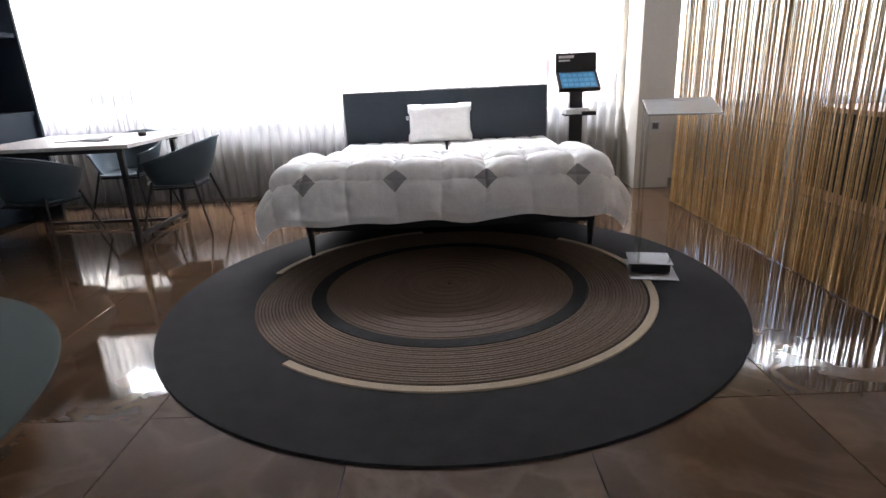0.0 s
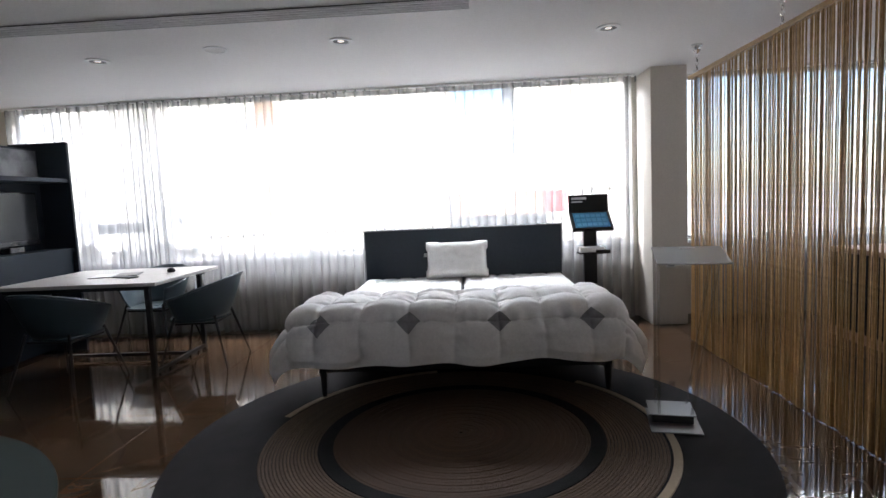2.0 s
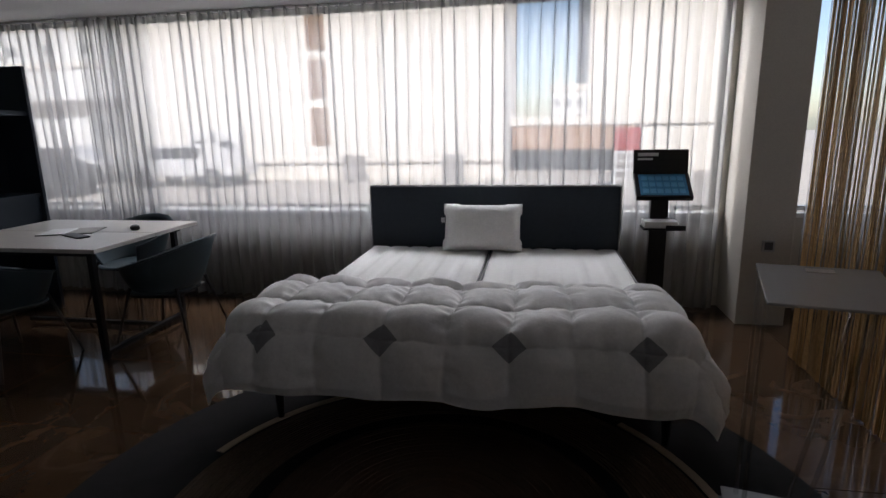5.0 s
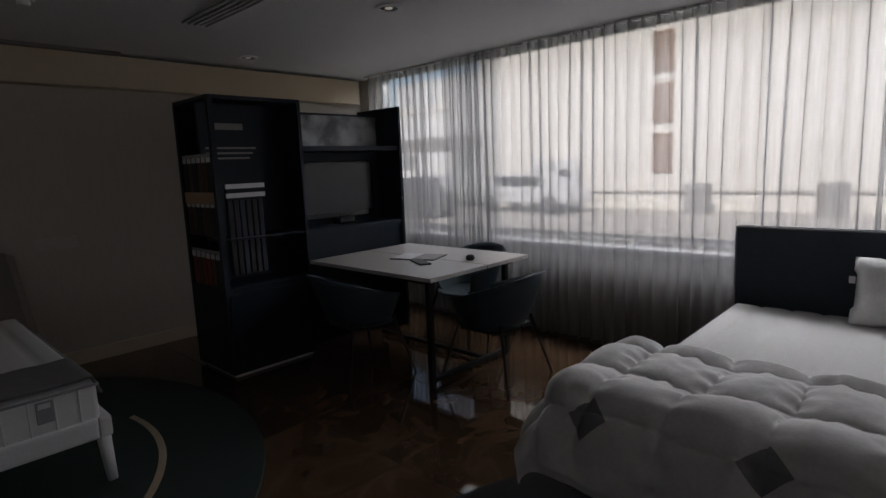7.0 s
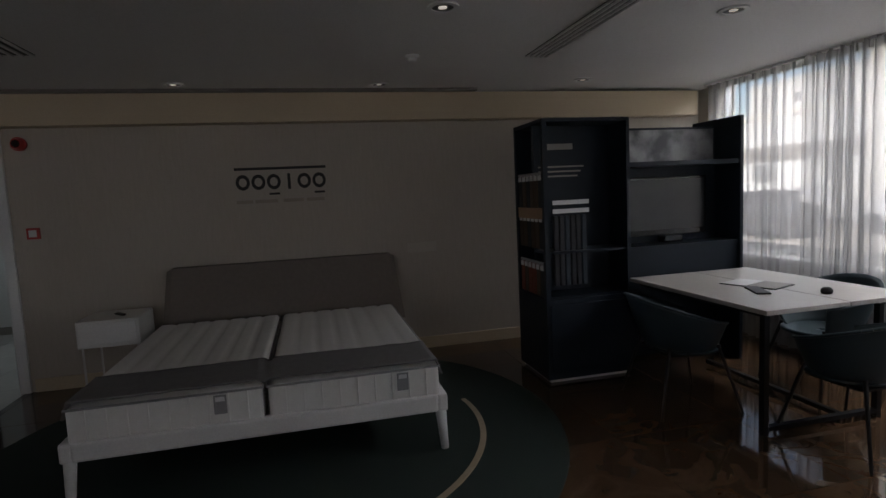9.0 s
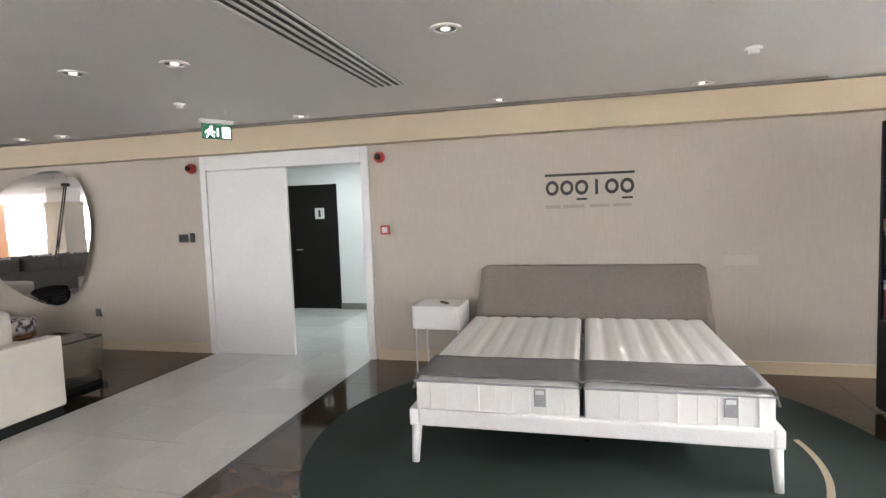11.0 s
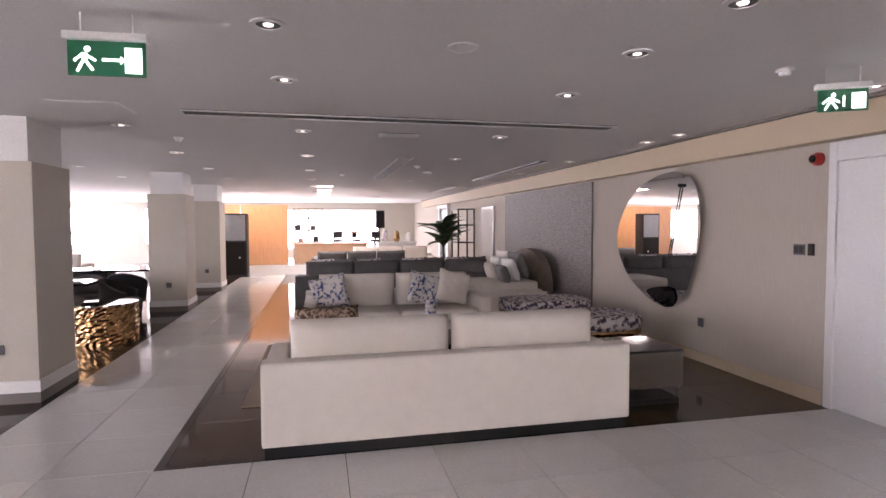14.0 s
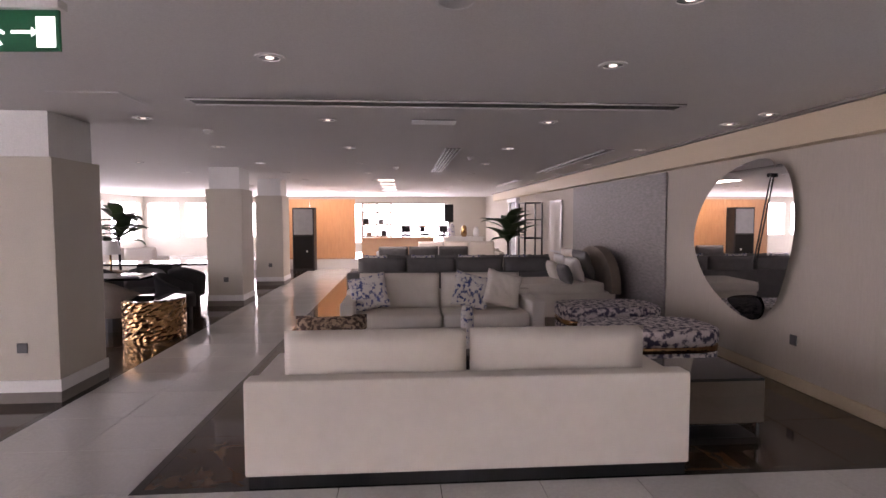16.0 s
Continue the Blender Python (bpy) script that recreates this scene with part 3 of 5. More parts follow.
hb = part("headboard", box(1.05, 3.155, BY1 + 0.002, BY1 + 0.08, 0.22, 1.105, 0.018), NAVY_FABRIC, bed, "charcoal blue fabric headboard")
bm = bmesh.new()
put_rod(bm, (1.06, BY1 + 0.002, 1.10), (3.145, BY1 + 0.002, 1.10), 0.006, n=6)
put_rod(bm, (1.06, BY1 + 0.002, 0.3), (1.06, BY1 + 0.002, 1.10), 0.006, n=6)
put_rod(bm, (3.145, BY1 + 0.002, 0.3), (3.145, BY1 + 0.002, 1.10), 0.006, n=6)
part("piping", bm, PATCH, bed)
mx = (BX0 + BX1) / 2
mattress("mattress", "white quilted mattress on the dark bed", BX0 + 0.02, mx - 0.012, BY0 + 0.02, BY1 - 0.01, 0.262, 0.60, MATTRESS, 6)
mattress("mattress", "white quilted mattress on the dark bed", mx + 0.012, BX1 - 0.02, BY0 + 0.02, BY1 - 0.01, 0.262, 0.60, MATTRESS, 6)


def pillow_sheet(w, h, t, side, seed):
    rnd = random.Random(seed)
    o = rnd.random() * 10

    def fn(u, v):
        a, b = 2 * u - 1, 2 * v - 1
        body = max(0.0, (1 - a ** 4) * (1 - b ** 4)) ** 0.55
        pull = 1 - 0.07 * (1 - body) * (1 - max(abs(a), abs(b)) ** 6) - 0.05 * (abs(a * b) < 0.6) * (max(abs(a), abs(b)) > 0.9)
        wr = 0.010 * noise.noise((a * 3 + o, b * 3, side)) + 0.006 * noise.noise((a * 8 + o, b * 5, side))
        return (a * w / 2 * pull, side * (t / 2 * body + wr * body), b * h / 2 * pull)
    return sheet(fn, 28, 20)


def pillow(name, label, mat, at, w, h, t, tilt, rz=0, category="pillow", group="", seed=1, roll=0):
    bm = pillow_sheet(w, h, t, 1, seed)
    me = bpy.data.meshes.new("half")
    bm2 = pillow_sheet(w, h, t, -1, seed)
    bm2.to_mesh(me)
    bm2.free()
    bm.from_mesh(me)
    bpy.data.meshes.remove(me)
    bmesh.ops.remove_doubles(bm, verts=bm.verts, dist=0.004)
    ob = part(name, bm, mat, None, "", True)
    ob.matrix_world = pose(*at, 0, 0, rz) @ pose(0, 0, 0, tilt, 0, 0) @ pose(0, 0, 0, 0, roll, 0)
    return tagged(ob, label, category, group)


pil = pillow("pillow", "plump white bed pillow leaning on the headboard", QUILT, (2.045, 7.42, 0.785), 0.64, 0.39, 0.18, -20, seed=5)

tg = single("pillow_tag", box(-0.03, 0.0, -0.003, 0.003, -0.02, 0.02), PAPER, "small white tag on the pillow seam", "tag", at=(1.735, 7.44, 0.84))

# duvet: rows of puffed squares that hang over the foot and the sides
DCX, DW, DL, DTOP = 2.05, 3.08, 1.09, 6.23


def duvet_frame(u, v):
    """Point of the smooth fall of the duvet, and the direction that faces out of it."""
    sx, s = (u - 0.5) * DW, v * DL
    half, foot, zt = 1.0, BY0 - 0.01, 0.655
    ox, oy = max(0.0, abs(sx) - half), max(0.0, foot - (DTOP - s))
    base = Vector((DCX + math.copysign(min(abs(sx), half), sx), max(DTOP - s, foot), zt))
    h = math.hypot(ox, oy)
    if h < 1e-6:
        return base, Vector((0, 0, 1))
    out = Vector((math.copysign(ox, sx), -oy, 0)) / h
    d, side = (ox ** 4 + oy ** 4) ** 0.25, out.x ** 2
    R0, steep = 0.22, 1.45 - 0.33 * side
    ang = min(d / R0, steep)
    rest = d - ang * R0
    p = base + out * (R0 * math.sin(ang) + rest * math.cos(ang)) - Vector((0, 0, R0 * (1 - math.cos(ang)) + rest * math.sin(ang)))
    return p, out * math.sin(ang) + Vector((0, 0, math.cos(ang)))


def duvet_point(u, v, off=0.0):
    p, n = duvet_frame(u, v)
    sx, s = (u - 0.5) * DW, v * DL
    wob = 0.13 * noise.noise((sx * 1.6, s * 1.9, 1.5)) + 0.03 * noise.noise((sx * 7, s * 7, 4.5))
    cu, cv = (u - 0.5) * 10.05 + wob, (v - 0.745) * 3.2 + wob * 0.8
    qx, qy = abs(math.sin(cu * math.pi)), abs(math.sin(cv * math.pi))
    puff = (qx * qy) ** 0.42
    plump = 0.85 + 0.4 * noise.noise((math.floor(cu) * 3.7, math.floor(cv) * 5.3, 7.1))
    near_x, near_y = max(0.0, 1 - qx / 0.8), max(0.0, 1 - qy / 0.8)
    # gathers fan out from the seams
    crease = noise.noise((sx * 4, s * 17, 2)) * near_x * qy ** 0.4 + noise.noise((sx * 17, s * 4, 3)) * near_y * qx ** 0.4
    hang = 0.72 + 0.28 * max(0.0, n.z)
    lift = hang * (0.066 * puff * plump + 0.030 * crease) + 0.035 * noise.noise((sx * 1.7, s * 2.0, 2)) + 0.012 * noise.noise((sx * 5, s * 5, 5)) + 0.0025 * noise.noise((sx * 22, s * 18, 8))
    edge = min(v / 0.06, (1 - v) / 0.05, u / 0.03, (1 - u) / 0.03, 1.0)
    p = p + n * (lift * (0.35 + 0.65 * edge) + off)
    if v < 0.06:
        p.z -= 0.06 * (1 - v / 0.06) ** 2
    p.z += 0.045 * noise.noise((sx * 2.6, s * 2.6, 11)) * max(0.0, 1 - n.z) * v
    p.z = 0.15 + max(0.0, p.z - 0.15) if p.z > 0.21 else 0.15 + 0.06 * math.exp((p.z - 0.21) / 0.06)
    return p


duvet = thing("duvet", "thick white down duvet with grey diamond patches on the bed", "duvet")
part("cover", sheet(duvet_point, 300, 180), QUILT, duvet, smooth=True)


def diamond(cu, cv, du, dv):
    return sheet(lambda a, b: duvet_point(cu + du * (a + b - 1), cv + dv * (a - b), 0.004), 22, 22)


for u in (0.203, 0.402, 0.601, 0.800):
    part("diamond_patch", diamond(u, 0.745, 0.0265, 0.070), PATCH, duvet, "grey satin diamond patch", True)

# white bed on the west wall: head to the wall
VX0, VX1, VY0, VY1 = -3.10, -1.02, 2.20, 4.36
vb = thing("double_bed", "white-framed double bed with a taupe fabric headboard and bare mattresses", "bed")
for y in (VY0, VY1 - 0.06):
    part("side_rail", box(VX0, VX1, y, y + 0.06, 0.255, 0.365, 0.015), WHITE_LACQ, vb)
for x in (VX0, VX1 - 0.06):
    part("end_rail", box(x, x + 0.06, VY0 + 0.06, VY1 - 0.06, 0.255, 0.365, 0.015), WHITE_LACQ, vb)
for x in (VX0 + 0.10, VX1 - 0.045):
    for y, s in ((VY0 + 0.045, 1), (VY1 - 0.045, -1)):
        part("leg", rod((x + (0.03 if x > -2 else 0), y - s * 0.015, 0.012), (x, y, 0.345), 0.024, 0.038, 14), WHITE_LACQ, vb, smooth=True)
part("slat_base", box(VX0 + 0.06, VX1 - 0.06, VY0 + 0.06, VY1 - 0.06, 0.30, 0.335), GREY_PLASTIC, vb)


def head_point(side):
    def fn(u, v):
        y = VY0 + 0.02 + u * (VY1 - VY0 + 0.07)
        y += (u - 0.5) * -0.12 * v
        lean = -0.03 - 0.15 * v
        e = min(u, 1 - u) / 0.03
        r = 1 if e > 1 else (1 - (1 - e) ** 2) ** 0.5
        return (VX0 + lean + side * (0.02 + 0.022 * r), y, 0.40 + v * (0.64 if 0.02 < u < 0.98 else 0.61))
    return fn


bm = sheet(head_point(1), 40, 16)
tmp = bpy.data.meshes.new("half")
b2 = sheet(head_point(-1), 40, 16)
b2.to_mesh(tmp)
b2.free()
bm.from_mesh(tmp)
bpy.data.meshes.remove(tmp)
edge = [e for e in bm.edges if len(e.link_faces) == 1]
bmesh.ops.bridge_loops(bm, edges=edge)
part("headboard", bm, GREY_FABRIC, vb, "taupe fabric headboard leaning back", False)
ym = (VY0 + VY1) / 2
for a, b in ((VY0 + 0.04, ym - 0.012), (ym + 0.012, VY1 - 0.04)):
    mm = mattress("mattress", "white ribbed mattress on the white bed", VX0 + 0.04, VX1 - 0.02, a, b, 0.337, 0.575, MATTRESS, 7, False)
    rib = plain_mesh("side_rib", box(-0.008, 0.008, -0.004, 0.004, 0.36, 0.54, 0.003), MATTRESS)
    for k in range(9):
        piece("side_rib", rib, mm, (VX1 - 0.021, a + 0.10 + k * 0.105, 0))
    tag = part("tag", box(VX1 - 0.018, VX1 - 0.008, b - 0.27, b - 0.20, 0.42, 0.53, 0.003), PATCH, mm, "grey woven label")
    part("print", box(VX1 - 0.008, VX1 - 0.006, b - 0.26, b - 0.21, 0.495, 0.52), PAPER, tag)


def throw_point(u, v):
    y = VY0 + 0.02 + u * (VY1 - VY0 - 0.04)
    z = 0.590 + 0.004 * noise.noise((u * 20, v * 6, 1)) - 0.02 * max(0, 1 - abs(y - ym) / 0.03)
    e = max(abs(u - 0.5) * 2 - 0.97, 0) / 0.03
    return (VX1 - 0.03 - 0.44 * v + 0.01 * math.sin(u * 9), y, z - e * 0.10)


runner = thing("bed_runner", "grey woven runner laid across the foot of the mattresses", "bed runner")
part("cloth", sheet(throw_point, 60, 12, 0.012), GREY_THROW, runner, smooth=True)
for v0 in (0.0, 0.95):
    part("hem", sheet(lambda u, v: Vector(throw_point(u, v0 + 0.05 * v)) + Vector((0.002, 0, 0.003)), 60, 2, 0.012), GREY_THROW, runner, smooth=True)

ns = thing("nightstand", "small white nightstand with one drawer on thin white legs", "nightstand")
part("body", box(-3.25, -2.80, 1.66, 2.14, 0.47, 0.70, 0.012), WHITE_LACQ, ns)
part("drawer", box(-2.80, -2.785, 1.68, 2.12, 0.50, 0.68, 0.006), WHITE_LACQ, ns)
for x in (-3.22, -2.83):
    for y in (1.69, 2.11):
        part("leg", rod((x, y, 0), (x, y, 0.47), 0.009, n=8), WHITE_LACQ, ns)
rem = single("remote_control", box(-0.07, 0.07, -0.02, 0.02, 0.0, 0.016, 0.006), INK, "black remote control on the nightstand", "remote", at=(-2.98, 1.95, 0.70), rz=40)
single("info_card", box(WX + 0.001, WX + 0.016, 4.55, 4.85, 1.02, 1.12, 0.003), CREAM, "small pale information card on the wall", "card")

# wall lettering drawn as plain shapes
logo = thing("wall_logo", "black wall logo, bar over round shapes, grey line below", "sign")
part("bar", box(WX + 0.001, WX + 0.012, 2.93, 3.78, 1.915, 1.94, 0.002), INK, logo)
for k, dz in enumerate((0, 0, -0.06, 0, 0, -0.06)):
    y = 3.0 + k * 0.142
    bm = bmesh.new()
    if k == 3:
        put_box(bm, -0.014, 0.014, 0, 0.01, -0.075, 0.075)
    else:
        n = 28
        vs = [[bm.verts.new((r * math.cos(6.28319 * i / n), z, r * 1.15 * math.sin(6.28319 * i / n))) for r, z in ((0.064, 0), (0.036, 0), (0.036, 0.01), (0.064, 0.01))] for i in range(n)]
        for i in range(n):
            for j in range(4):
                bm.faces.new((vs[i][j], vs[(i + 1) % n][j], vs[(i + 1) % n][(j + 1) % 4], vs[i][(j + 1) % 4]))
        put_box(bm, -0.05, 0.05, 0, 0.01, -0.125, -0.105) if dz else None
    sh = part("shape", bm, INK, logo)
    sh.matrix_basis = pose(WX + 0.001, y, 1.80, 0, 0, -90) @ Matrix.Diagonal((-1, 1, 1, 1))
for a, b in ((2.93, 3.08), (3.10, 3.31), (3.36, 3.55), (3.58, 3.75)):
    part("text_bar", box(WX + 0.001, WX + 0.005, a, b, 1.60, 1.632), FAINT_INK, logo)

# ---- cabinet wall with screen ----
CXB, CXF, CY0, CY1, CY2, CH = -2.49, -1.87, 5.42, 6.19, 7.30, 2.16
cab = thing("display_cabinet", "tall dark navy display cabinet with hanging fabric samples", "cabinet")
part("side_panel", box(CXB, CXF, CY1 - 0.03, CY1, 0.06, CH - 0.03), NAVY, cab)
part("back_panel", box(CXB, CXB + 0.02, CY0 + 0.04, CY1 - 0.03, 0.06, CH - 0.03), NAVY, cab)
part("top_panel", box(CXB, CXF, CY0, CY1, CH - 0.03, CH, 0.003), NAVY, cab)
part("base", box(CXB, CXF, CY0, CY1, 0.03, 0.70, 0.003), NAVY, cab)
part("plinth", box(CXB + 0.03, CXF - 0.03, CY0 + 0.03, CY1 - 0.03, 0.0, 0.03), WHITE_LACQ, cab)
part("divider", box(CXB + 0.30, CXB + 0.32, CY0 + 0.04, CY1 - 0.03, 0.70, CH - 0.03), NAVY, cab)
for x in (CXB, CXF - 0.04):
    part("corner_post", box(x, x + 0.04, CY0, CY0 + 0.04, 0.70, CH - 0.03), NAVY, cab)
for z in (1.05, 1.42):
    part("shelf", box(CXB + 0.32, CXF - 0.02, CY0 + 0.04, CY1 - 0.03, z - 0.35, z - 0.33), NAVY, cab)
# racks of samples on the open side
for row, (z, fabs) in enumerate(((1.72, (SAMPLE_GREY, SAMPLE_BROWN, SAMPLE_GREY, SAMPLE_BROWN, SAMPLE_BROWN, SAMPLE_GREY)), (1.38, (SAMPLE_BROWN, SAMPLE_BROWN, SAMPLE_GREY, SAMPLE_BROWN, SAMPLE_BROWN, SAMPLE_GREY)), (0.98, (SAMPLE_RUST, SAMPLE_BROWN, SAMPLE_RUST, SAMPLE_RUST, SAMPLE_BROWN, SAMPLE_GREY)))):
    part("sample_rail", box(CXB + 0.05, CXF - 0.05, CY0 + 0.012, CY0 + 0.03, z, z + 0.02), STEEL, cab)
    if row == 1:
        part("rail_board", box(CXB + 0.05, CXF - 0.05, CY0 + 0.004, CY0 + 0.012, z - 0.02, z + 0.07), TAN, cab, "tan header board")
    for k, f in enumerate(fabs):
        x = CXB + 0.06 + k * 0.085
        s = part("fabric_sample", box(x, x + 0.075, CY0 + 0.010, CY0 + 0.05, z - 0.27, z - 0.005, 0.004), f, cab, "hanging fabric sample")
        part("clip", box(x + 0.01, x + 0.065, CY0 + 0.004, CY0 + 0.02, z - 0.045, z - 0.005, 0.002), PAPER, s)
# front compartment
part("front_panel", box(CXF - 0.30, CXF - 0.28, CY0 + 0.04, CY1 - 0.03, 1.30, CH - 0.03), NAVY, cab)
for a, b, z in ((0.12, 0.40, 1.93), (0.08, 0.50, 1.78), (0.08, 0.47, 1.74), (0.08, 0.44, 1.70)):
    part("text_bar", box(CXF - 0.28, CXF - 0.277, CY0 + a, CY0 + b, z, z + (0.05 if z > 1.9 else 0.014)), GREY_INK, cab)
for z in (1.40, 1.47):
    part("label_strip", box(CXF - 0.06, CXF - 0.05, CY0 + 0.10, CY0 + 0.42, z, z + 0.035), PAPER, cab, "white label strip")
for k in range(6):
    part("fabric_sample", box(CXF - 0.09, CXF - 0.06, CY0 + 0.11 + k * 0.05, CY0 + 0.15 + k * 0.05, 0.80, 1.38, 0.006), (SAMPLE_GREY, SAMPLE_GREY, NAVY_FABRIC)[k % 3], cab, "long hanging fabric sample")
part("drawer_front", box(CXF, CXF + 0.012, CY0 + 0.03, CY1 - 0.03, 0.10, 0.66, 0.003), NAVY, cab)

tvu = thing("media_cabinet", "dark navy wall unit with a screen niche and open photo shelf", "cabinet")
part("back_panel", box(CXB, CXB + 0.30, CY1 + 0.002, CY2 - 0.03, 0.03, CH - 0.06), NAVY, tvu)
part("side_panel", box(CXB, CXF, CY2 - 0.03, CY2, 0.0, CH), NAVY, tvu)
part("shelf", box(CXB + 0.30, CXF - 0.02, CY1 + 0.002, CY2 - 0.03, 1.75, 1.79), NAVY, tvu, "shelf above the screen")
part("shelf", box(CXB + 0.30, CXF - 0.02, CY1 + 0.002, CY2 - 0.03, 1.04, 1.08), NAVY, tvu)
part("lower_panel", box(CXB + 0.30, CXF - 0.04, CY1 + 0.002, CY2 - 0.03, 0.70, 1.04), NAVY, tvu, "blue-grey lower panel")
part("photo", box(CXB + 0.30, CXB + 0.306, CY1 + 0.02, CY2 - 0.05, 1.79, 2.08), PHOTO, tvu, "black and white harbour photograph")
part("photo_tower", box(CXB + 0.306, CXB + 0.309, CY1 + 0.10, CY1 + 0.15, 1.86, 2.02), INK, tvu)
tv = thing("television", "flat black television in the cabinet niche", "television")
part("bezel", box(CXB + 0.32, CXB + 0.36, CY1 + 0.14, CY2 - 0.17, 1.14, 1.66, 0.006), BLACK_GLASS, tv)
part("screen", box(CXB + 0.36, CXB + 0.363, CY1 + 0.16, CY2 - 0.19, 1.19, 1.64), SCREEN, tv)
part("stand", box(CXB + 0.33, CXB + 0.45, CY1 + 0.45, CY2 - 0.48, 1.081, 1.14, 0.01), BLACK_GLASS, tv)

# ---- table and chairs ----
tb = thing("dining_table", "pale wood-topped table with a black metal frame beside the cabinet", "table")
TX0, TX1, TY0, TY1, TZ = -2.0, -0.41, 6.15, 7.30, 0.835
part("tabletop", box(TX0 + 0.17, TX1, TY0, 6.758, TZ - 0.03, TZ, 0.004), TABLE_TOP, tb)
part("tabletop", box(TX0 + 0.17, TX1, 6.766, TY1, TZ - 0.03, TZ, 0.004), TABLE_TOP, tb)
for y in (TY0 + 0.12, TY1 - 0.14):
    part("leg", box(TX1 - 0.16, TX1 - 0.12, y - 0.02, y + 0.02, 0.0, TZ - 0.07, 0.003), BLACK_METAL, tb)
part("foot_rail", box(TX1 - 0.16, TX1 - 0.12, TY0 + 0.14, TY1 - 0.16, 0.03, 0.06, 0.003), BLACK_METAL, tb)
part("apron", box(TX0 + 0.2, TX1 - 0.10, TY0 + 0.08, TY0 + 0.12, TZ - 0.07, TZ - 0.031, 0.002), BLACK_METAL, tb)
part("apron", box(TX0 + 0.2, TX1 - 0.10, TY1 - 0.14, TY1 - 0.10, TZ - 0.07, TZ - 0.031, 0.002), BLACK_METAL, tb)
part("cross_bar", box(TX0 + 0.2, TX1 - 0.16, 6.86, 6.90, 0.03, 0.06, 0.003), BLACK_METAL, tb)
br = thing("brochure", "open printed brochure on the table", "brochure", at=(-1.12, 6.74, TZ), rz=20)
part("cover", box(-0.20, 0.20, -0.14, 0.14, 0.0, 0.006, 0.002), INK, br)
part("page", box(-0.19, -0.005, -0.13, 0.13, 0.006, 0.009), PAPER, br)
part("page", box(0.005, 0.19, -0.13, 0.13, 0.006, 0.009), GREY_INK, br)
single("tablet", box(-0.13, 0.13, -0.045, 0.045, 0, 0.012, 0.003), INK, "slim black tablet case on the table", "tablet", at=(-0.92, 6.56, TZ), rz=-25)
single("hockey_puck", turned([(0.028, 0.0), (0.036, 0.012), (0.034, 0.03), (0.018, 0.042)], 20), INK, "small round black puck on the table", "puck", smooth=True, at=(-0.66, 6.86, TZ))


def bucket_chair(at, rz, label):
    """Armchair: a shell with a low wrapping back on four thin splayed legs."""
    ch = thing("armchair", label, "chair", "chairs round the table", at, rz)

    def shell(u, v):
        a = (u - 0.5) * radians(262)
        back = 0.5 + 0.5 * math.cos(a)
        rim = 0.60 + 0.22 * back ** 1.1
        low = 0.44 - 0.03 * (1 - back)
        r = 0.215 + 0.105 * v ** 0.7
        return (r * 1.06 * math.sin(a), -r * math.cos(a) * (0.98 + 0.10 * (1 - back)) - 0.05 * back * v, low + (rim - low) * v)
    part("backrest", sheet(shell, 48, 12, 0.014), CHAIR_SHELL, ch, "blue-grey moulded wraparound back", True)

    def seat(u, v):
        a, r = u * 6.28319, 0.02 + 0.225 * v
        return (r * 1.04 * math.sin(a), -r * math.cos(a) + 0.035 * v, 0.425 + 0.022 * v ** 3)
    part("seat", sheet(seat, 32, 8, 0.022), CHAIR_SHELL, ch, smooth=True)
    rim = bmesh.new()
    pts = [shell(k / 32, 1.0) for k in range(33)]
    for p, q in zip(pts, pts[1:]):
        put_rod(rim, p, q, 0.010, n=8)
    part("rim", rim, CHAIR_SHELL, ch)
    for x, y in ((-0.19, -0.17), (0.19, -0.17), (-0.19, 0.17), (0.19, 0.17)):
        part("leg", rod((x * 1.6, y * 1.75, 0.0), (x * 1.05, y * 1.05, 0.47), 0.009, 0.013, 10), BLACK_METAL, ch)
    part("under_frame", box(-0.20, 0.20, -0.18, 0.18, 0.395, 0.412, 0.004), BLACK_METAL, ch)
    return ch


bucket_chair((-0.30, 6.70, 0), 94, "blue-grey moulded armchair on thin black legs at the table end")
bucket_chair((-1.20, 6.14, 0), -6, "blue-grey moulded armchair with its back to the room")
bucket_chair((-1.15, 7.38, 0), 176, "blue-grey moulded armchair tucked in by the curtain")

# ---- stands by the window ----
ki = thing("keypad_stand", "black sales stand with a bright blue panel and leaflet tray", "display stand", at=(3.41, 7.48, 0))
part("base", box(-0.17, 0.17, -0.17, 0.17, 0.0, 0.012, 0.004), BLACK_METAL, ki)
part("post", box(-0.065, 0.065, -0.03, 0.03, 0.012, 1.12, 0.004), BLACK_METAL, ki)
top = part("panel_box", box(-0.20, 0.20, -0.02, 0.02, -0.02, 0.24, 0.005), BLACK_METAL, ki)
top.matrix_basis = pose(0, -0.17, 1.05, -52, 0, 0)
blue = part("blue_panel", box(-0.17, 0.17, -0.024, -0.02, 0.0, 0.22), BLUE_PANEL, top, "bright blue panel with small squares")
for i in range(6):
    for j in range(3):
        part("square", box(-0.150 + i * 0.052, -0.110 + i * 0.052, -0.027, -0.024, 0.015 + j * 0.068, 0.060 + j * 0.068), LIGHT_BLUE, top)
hd = part("header_board", box(-0.20, 0.20, -0.008, 0.008, 0.0, 0.20, 0.003), BLACK_METAL, ki)
hd.matrix_basis = pose(0, 0.025, 1.19, -6, 0, 0)
part("title_bar", box(-0.17, -0.02, -0.011, -0.009, 0.15, 0.175), PAPER, hd)
part("title_bar", box(-0.17, -0.06, -0.011, -0.009, 0.12, 0.135), PAPER, hd)
